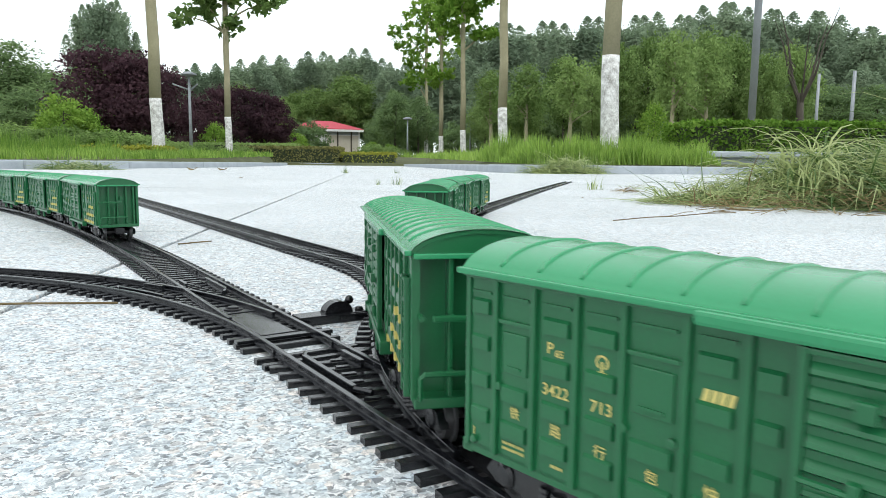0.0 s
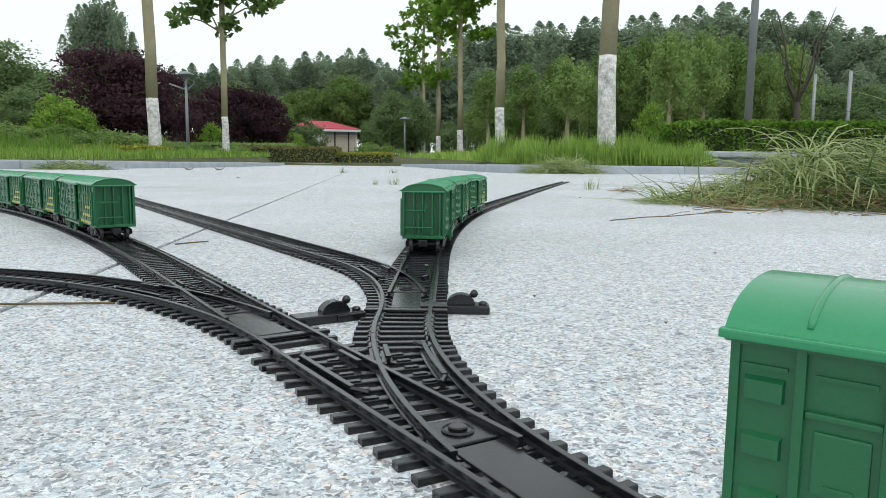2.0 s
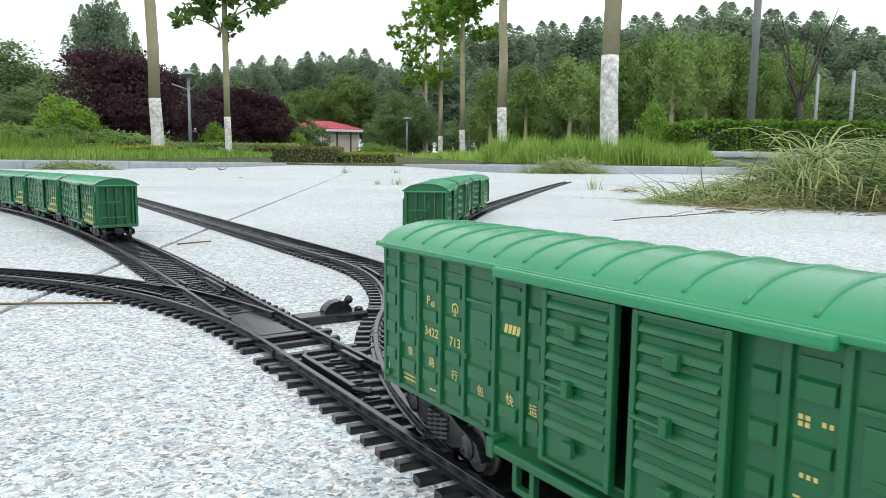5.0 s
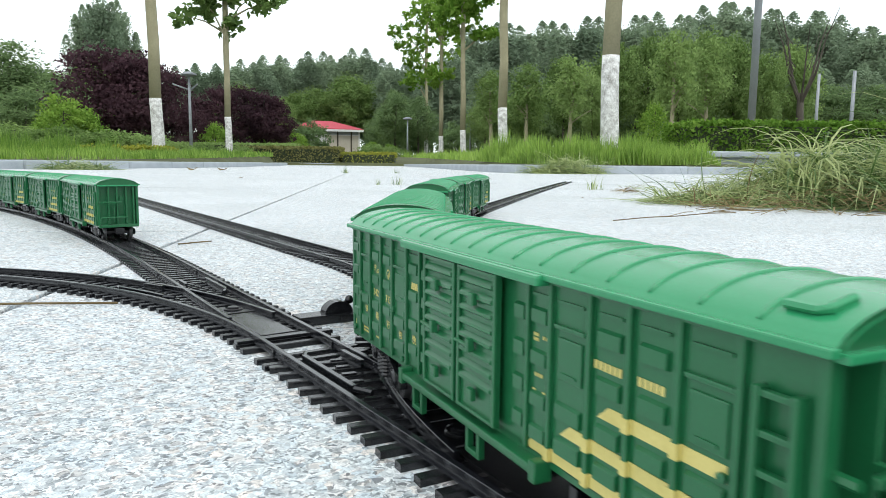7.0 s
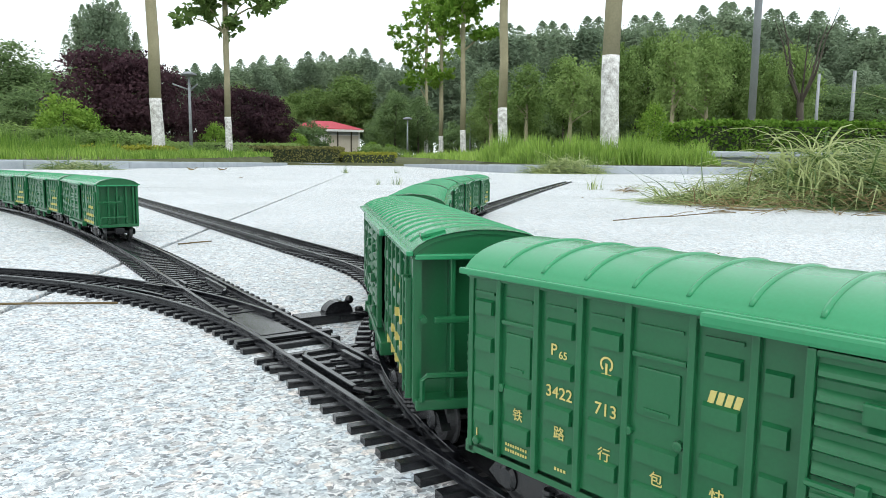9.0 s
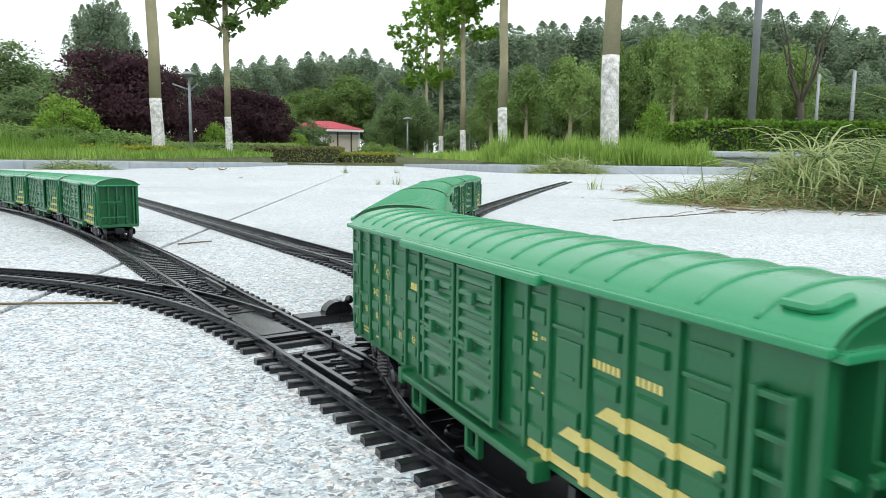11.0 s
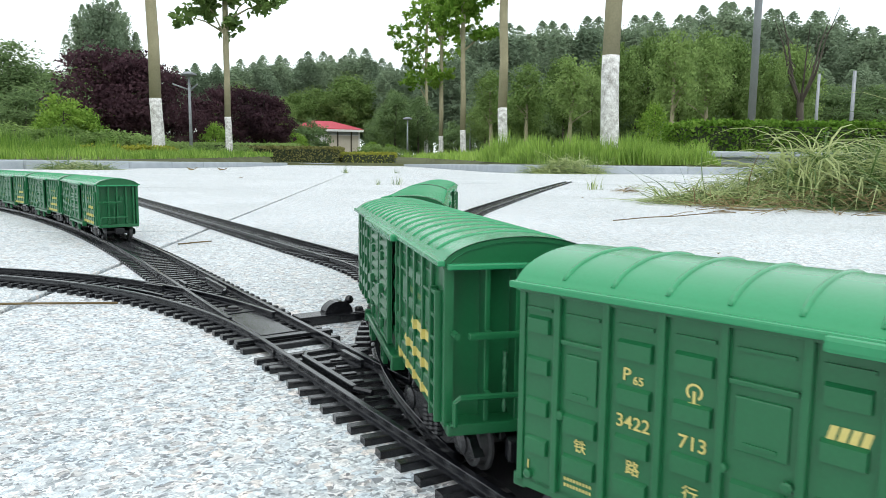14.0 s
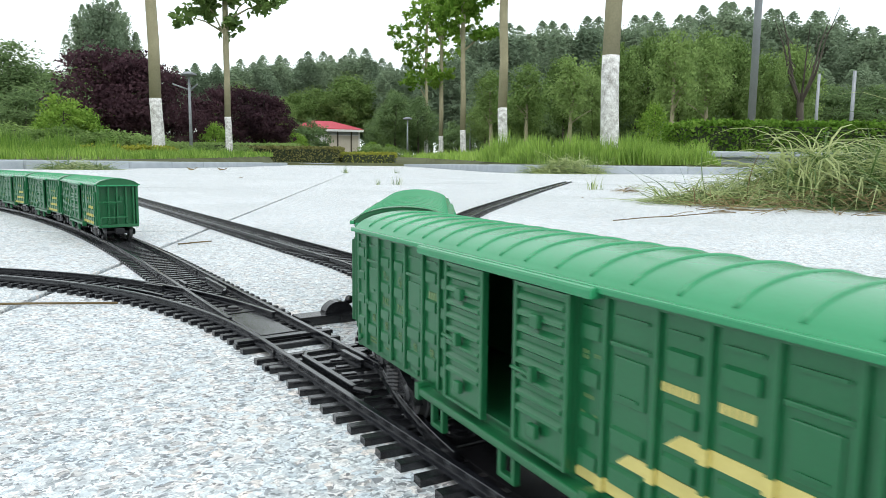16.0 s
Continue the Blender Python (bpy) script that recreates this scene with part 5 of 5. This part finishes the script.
def put(master, places, first=True):
    """The first place takes the thing itself, the others copies; places of x, y, size, turn, width."""
    for i, (x, y, s, turn, w) in enumerate(places):
        m = pose(x, y, land(x, y) - 0.05, 0, 0, turn) @ Matrix.Diagonal((s * w, s * w, s, 1))
        if i == 0:
            master.matrix_basis = m
        else:
            copy_thing(master, m)


# whitewashed street trees
def street_tree(x, y, r, h, crown_at=None, lean=0.0, label="slim park tree with whitewashed foot and bare smooth trunk"):
    t = thing("street_tree", label, "tree", "whitewashed street trees")
    t.matrix_basis = pose(x, y, land(x, y) - 0.02)
    z = 1.12
    for nm, a, b, mt in (("whitewash", 0.0, z, LIME), ("trunk", z, h, BARK)):
        bm = bmesh.new()
        fs = np.linspace(a, b, 7)
        rod(bm, [(lean * f + 0.012 * math.sin(3.1 * f + x), 0.0, f) for f in fs], r, 16,
            [(r * (1.0 + 0.16 * math.exp(-f * 5)) * (1 - 0.35 * f / 7.0)) * (1.015 if nm == "whitewash" else 1) for f in fs])
        part(nm, bm, mt, t, "flaking white lime wash" if nm == "whitewash" else "", smooth=True)
    if crown_at:
        for (cx, cz, cr, k) in crown_at:
            bm = bmesh.new()
            a = rng.uniform(0, 6.28)
            rod(bm, [(lean * cz, 0, max(1.6, cz - cr * 1.3)), (cx * 0.5, cr * 0.2 * math.cos(a), cz - cr * 0.4), (cx, cr * 0.4 * math.cos(a), cz)], 0.03, 6, [r * 0.35, r * 0.2, r * 0.08])
            part("limb", bm, BARK, t)
        ps = np.concatenate([clumped(k // 9, 14, oval(cr, cr, cz - cr * 0.7, cz + cr * 0.7, 0.2), 0.22) + np.array([cx, 0, 0, 0, 0, 0]) for cx, cz, cr, k in crown_at])
        link("crown", fast_mesh("crown", leaf_quads(ps[:, :3], 0.25), 4, LEAF_PLANE if "plane" in label else LEAF_BRIGHT), t, "broad green leaves in loose tufts")
    return t


street_tree(-5.54, 13.6, 0.115, 7.0, lean=-0.012)
street_tree(-6.2, 20.2, 0.095, 7.0, [(-0.6, 4.3, 0.75, 150), (0.7, 4.5, 0.8, 170), (0.0, 3.65, 0.5, 70), (-1.1, 3.9, 0.35, 50), (1.25, 4.3, 0.4, 50), (-0.2, 5.0, 0.9, 180), (0, 5.9, 1.2, 260)], label="young plane tree with whitewashed foot and broad leaves")
street_tree(1.73, 7.36, 0.094, 6.0, lean=-0.004)
street_tree(1.28, 15.3, 0.105, 7.0, lean=-0.008)
street_tree(0.78, 28.8, 0.12, 8.5, [(-0.4, 5.7, 1.0, 340), (0.9, 4.9, 0.5, 160), (0.2, 6.6, 1.2, 420)], lean=-0.01, label="forked park tree with whitewashed foot and leafy tufts")
street_tree(-0.17, 38.2, 0.13, 9.5, [(-0.3, 4.4, 0.9, 300), (0.0, 6.2, 1.4, 420), (-0.8, 7.6, 1.3, 420), (0.8, 7.8, 1.2, 340)], label="leafy park tree with whitewashed foot")
street_tree(-1.2, 47.0, 0.14, 11.0, [(-0.9, 5.0, 1.0, 300), (-1.3, 7.8, 1.4, 420), (0.2, 9.4, 1.5, 420), (-0.6, 6.4, 0.9, 240)], label="leafy park tree with whitewashed foot")

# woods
poplar = tree("poplar", 12.0, np.concatenate([clumped(160, 130, oval(2.2, 2.2, 1.6, 11.8, 0.3, 0.2), 0.85)] + [spike(x, y, z - 3.2, z - 1.0, 0.8, 420) for x, y, z in ((0, 0, 13.4), (0.9, 0.3, 12.2), (-0.8, -0.4, 12.5), (0.2, 1.0, 11.8), (-0.3, -1.1, 11.5), (1.5, -0.6, 10.6), (-1.6, 0.5, 10.9))]), 0.19, LEAF_HAZED, "tall dense poplar with haze-paled leaves in the wood behind the park", "poplar", 0.16, 14, group="wood behind the park")
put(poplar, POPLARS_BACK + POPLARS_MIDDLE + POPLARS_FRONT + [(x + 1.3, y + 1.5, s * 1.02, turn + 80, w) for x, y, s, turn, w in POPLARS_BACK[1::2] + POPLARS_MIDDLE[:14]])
broad = tree("broadleaf_tree", 6.0, clumped(120, 95, oval(2.3, 2.2, 1.9, 6.0, 0.4, 0.6), 0.55), 0.15, LEAF_MID, "spreading green park tree before the wood", "tree", 0.12, 12)
put(broad, BROADS)
dark = tree("dark_tree", 7.0, clumped(130, 90, oval(2.4, 2.3, 1.3, 7.0, 0.4, 0.55), 0.66), 0.16, LEAF_DARK, "dark green park tree with shaded foot", "tree", 0.13, 12)
put(dark, DARKS)
plum = tree("purple_plum", 4.0, clumped(110, 60, oval(1.8, 1.7, 0.5, 4.0, 0.4, 0.6), 0.42), 0.13, LEAF_PURPLE, "purple-leaved plum tree in the planted bed", "plum tree", 0.08, 12, group="purple plum trees")
put(plum, PLUMS)
shrub = tree("shrub", 1.6, clumped(90, 55, oval(0.9, 0.85, 0.05, 1.5, 0.35, 0.6), 0.2), 0.07, LEAF_BRIGHT, "bright green leafy shrub behind the lawn", "shrub", 0.03, 10, group="shrubs", spread=0.4)
put(shrub, SHRUBS)
mound = tree("low_shrub", 0.8, clumped(80, 55, oval(0.95, 0.75, 0.0, 0.74, 0.4, 0.8), 0.13), 0.055, LEAF_MID, "low rounded green shrub", "shrub", 0.02, 8, group="shrubs", spread=0.3)
put(mound, MOUNDS)


young = tree("young_tree", 4.0, clumped(52, 75, oval(1.0, 1.0, 1.75, 4.1, 0.2, 0.6), 0.36), 0.11, LEAF_MID, "young park tree with forked bare trunk and layered crown", "tree", 0.11, 9, BARK, "young park trees", 0.7)
put(young, [(7.1, 22.0, 0.95, 40, 0.85), (4.5, 25.0, 0.9, 130, 1.2), (3.1, 26.5, 0.88, 220, 1.2), (8.7, 23.5, 1.0, 300, 1.0), (1.9, 29.0, 0.9, 15, 1.2)])

under = tree("undergrowth", 2.4, clumped(110, 60, oval(1.6, 1.2, 0.0, 2.3, 0.3, 0.7), 0.3), 0.12, LEAF_DARK, "dense dark undergrowth at the foot of the wood", "undergrowth", 0.03, 6, group="undergrowth of the wood", spread=0.5)
put(under, [(-24 + i * 1.75 + 0.5 * math.sin(i * 2.7), 50 + 1.8 * math.sin(i * 1.9), 0.95 + 0.25 * math.sin(i * 3.3), i * 47 % 360, 1.0) for i in range(33) if i not in (9, 10)])


def hedge(x0, x1, y0, y1, h, mat, label, leaf=0.05, count=7000, turn=0.0):
    cx, cy = (x0 + x1) / 2, (y0 + y1) / 2
    t = thing("hedge", label, "hedge", "clipped hedges", m=pose(cx, cy, land(cx, cy) - 0.03, 0, 0, turn))
    wx, wy = (x1 - x0) / 2, (y1 - y0) / 2
    # solid box behind the leaves, its dark colour standing in for inner shade
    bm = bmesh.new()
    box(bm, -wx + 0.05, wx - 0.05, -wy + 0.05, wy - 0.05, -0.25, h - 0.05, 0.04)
    part("core", bm, CORE, t, "solid core coloured as inner shade")
    f = rng.uniform(0, 1, count)
    front = rng.uniform(0, 1, count) < (h / (h + 2 * wy)) * 1.0
    x = rng.uniform(-wx, wx, count)
    tip = rng.uniform(0, 1, count) < 0.06
    x = np.where(tip, np.where(rng.uniform(0, 1, count) < 0.5, -wx, wx) + rng.normal(0, 0.02, count), x)
    z = np.where(front, rng.uniform(-0.24, h, count), h + rng.normal(0, 0.02, count))
    y = np.where(front & ~tip, np.where(f < 0.8, -wy, wy) + rng.normal(0, 0.025, count), rng.uniform(-wy, wy, count))
    z = np.where(tip, rng.uniform(0, h, count), z)
    up = np.clip((z - h * 0.7) / (h * 0.3), 0, 1)
    way = np.stack([rng.normal(0, 0.3, count), -1.1 + up, 0.25 + up], 1)
    way /= np.linalg.norm(way, axis=1)[:, None]
    link("leaves", fast_mesh("leaves", leaf_quads(np.stack([x, y, z], 1), leaf), 4, mat, way), t)
    return t


hedge(3.3, 9.5, 9.4, 10.6, 0.56, LEAF_BRIGHT, "clipped fresh green hedge behind a stone ledge", 0.055, 26000)
hedge(-6.8, -3.4, 22.75, 24.0, 0.30, HEDGE_BROWN, "clipped brownish green hedge", 0.07, 7000)
hedge(-3.4, -1.6, 22.95, 24.0, 0.14, LEAF_YELLOW, "low yellow-green clipped hedge", 0.06, 2600)
hedge(-6.9, -4.6, 11.6, 12.1, 0.17, LEAF_YELLOW, "low yellow-green clipped hedge", 0.05, 4000)
hedge(-11.0, -5.2, 24.2, 25.4, 0.42, LEAF_MID, "clipped green hedge behind the lamp", 0.08, 7000)


# ---- lamps, poles, house ----
def lamp_post(x, y, h, head=0.32, arms=False, r=0.045):
    t = thing("street_lamp", "grey steel park lamp with flat disc head", "street lamp", "park lamps", m=pose(x, y, land(x, y)))
    bm = bmesh.new()
    rod(bm, [(0, 0, 0), (0, 0, h * 0.5), (0, 0, h)], r, 10, [r * 1.3, r, r * 0.8])
    part("pole", bm, METAL, t, smooth=True)
    bm = bmesh.new()
    lathe(bm, [(head * 0.3, h - 0.06), (head, h), (head * 0.95, h + 0.04), (head * 0.3, h + 0.1), (0.02, h + 0.11)], Matrix.Identity(4), 20)
    part("head", bm, METAL, t, "flat disc lamp head")
    if arms:
        for s, l in ((-1, 0.55), (1, 0.22)):
            bm = bmesh.new()
            rod(bm, [(0, 0.1, h - 0.45), (s * l * 0.6, 0.1, h - 0.34), (s * l, 0.1, h - 0.26)], 0.025, 6)
            part("arm", bm, METAL, t)
    return t


lamp_post(-7.93, 22.0, 2.46, 0.24, True)
lamp_post(-2.08, 40.0, 2.1, 0.28)
lamp_post(1.48, 40.0, 2.2, 0.28)


def pole(x, y, h, r, label="tall grey steel light pole"):
    t = thing("light_pole", label, "pole", "light poles", m=pose(x, y, land(x, y) - 0.02))
    bm = bmesh.new()
    rod(bm, [(0, 0, 0), (0, 0, h * 0.5), (0, 0, h)], r, 14, [r, r * 0.92, r * 0.85])
    part("shaft", bm, METAL, t, smooth=True)
    bm = bmesh.new()
    lathe(bm, [(r * 2.2, 0.0), (r * 2.2, 0.05), (r * 1.1, 0.06), (r * 1.1, 0.16)], Matrix.Identity(4), 14)
    part("base_plate", bm, METAL, t)


pole(6.1, 14.0, 8.0, 0.075)
pole(11.6, 22.0, 2.7, 0.05, "thin white post at the edge of the wood")
pole(12.7, 22.0, 2.8, 0.06, "thin grey post at the edge of the wood")


def house():
    t = thing("park_hut", "small white park building with a red hipped roof and beige shutters", "building", m=pose(-10.0, 60.0, land(0, 60) - 0.05, 0, 0, 22))
    bm = bmesh.new()
    box(bm, -2.6, 2.9, 0, 4.0, 0, 2.3)
    wall = part("wall", bm, PLASTER, t)
    for x0, x1 in ((0.0, 0.85), (0.97, 2.05), (2.17, 2.75)):
        bm = bmesh.new()
        box(bm, x0, x1, -0.06, 0.02, 0.02, 1.75, 0.02)
        part("shutter", bm, BEIGE, wall, "beige shutter door")
    bm = bmesh.new()
    box(bm, 0.0, 2.75, -0.05, 0.02, 1.8, 2.15, 0.01)
    part("lintel", bm, METAL, wall)
    for x in (0.91, 2.11):
        bm = bmesh.new()
        box(bm, x - 0.05, x + 0.05, -0.14, 0.0, 0, 2.2)
        part("post", bm, DARK_BARK, wall)
    bm = bmesh.new()
    v = [bm.verts.new(c) for c in ((-3.0, -0.5, 2.3), (3.1, -0.5, 2.3), (3.1, 4.5, 2.3), (-3.0, 4.5, 2.3), (-0.9, 2.0, 3.05), (0.9, 2.0, 3.05))]
    w = [bm.verts.new(q.co - Vector((0, 0, 0.1))) for q in v[:4]]
    for f in ((0, 1, 5, 4), (1, 2, 5), (2, 3, 4, 5), (3, 0, 4)):
        bm.faces.new([v[k] for k in f])
    for a, b in ((0, 1), (1, 2), (2, 3), (3, 0)):
        bm.faces.new((w[a], w[b], v[b], v[a]))
    bm.faces.new(w[::-1])
    part("roof", bm, RED_ROOF, t, "bright red sheet roof")
    bm = bmesh.new()
    box(bm, -3.0, 3.1, -0.56, -0.505, 2.05, 2.24)
    part("fascia", bm, PLASTER, t)


house()

# leafless tree and a small white-gabled shelter
bare = thing("bare_tree", "leafless grey tree with rising branches before the wood", "tree", "trees of the park", m=pose(14.6, 29.0, land(0, 29) - 0.05))
bm = bmesh.new()
rod(bm, [(0, 0, 0), (0.03, 0, 1.5), (0.0, 0.05, 2.8)], 0.16, 10, [0.2, 0.15, 0.12])
part("trunk", bm, DARK_BARK, bare, smooth=True)
for a, l, r in ((0.3, 3.6, 0.07), (1.9, 3.9, 0.07), (2.9, 3.4, 0.06), (4.4, 3.0, 0.05), (5.4, 3.7, 0.06), (2.4, 2.4, 0.04)):
    bm = bmesh.new()
    c, d = math.cos(a), math.sin(a)
    rod(bm, [(0, 0, 2.3), (c * l * 0.14, d * l * 0.14, 2.3 + l * 0.33), (c * l * 0.22, d * l * 0.22, 2.3 + l * 0.68), (c * l * 0.34, d * l * 0.34, 2.3 + l)], r, 6, [r, r * 0.75, r * 0.45, r * 0.15])
    part("branch", bm, DARK_BARK, bare)
    for k in (0.4, 0.65):
        bm = bmesh.new()
        b0 = Vector((c * l * 0.2 * k * 1.2, d * l * 0.2 * k * 1.2, 2.3 + l * k))
        rod(bm, [b0, b0 + Vector((c * 0.5 - d * 0.3, d * 0.5 + c * 0.3, 0.8))], r * 0.3, 5, [r * 0.35, r * 0.1])
        part("branch", bm, DARK_BARK, bare)
shelter = thing("garden_shelter", "small garden shelter with white gable boards", "shelter", m=pose(-17.2, 46.0, land(0, 46) + 0.2))
bm = bmesh.new()
box(bm, -1.1, 1.1, 0, 2.0, 0, 1.0)
part("wall", bm, DARK_BARK, shelter)
for sgn in (-1, 1):
    bm = bmesh.new()
    box(bm, -0.95, 0.95, -0.1, 2.1, -0.05, 0.05, 0.01, Matrix.Translation((sgn * 0.72, 0, 1.22)) @ Matrix.Rotation(sgn * radians(32), 4, "Y"))
    part("gable_board", bm, PLASTER, shelter, "white painted gable board")

motions()
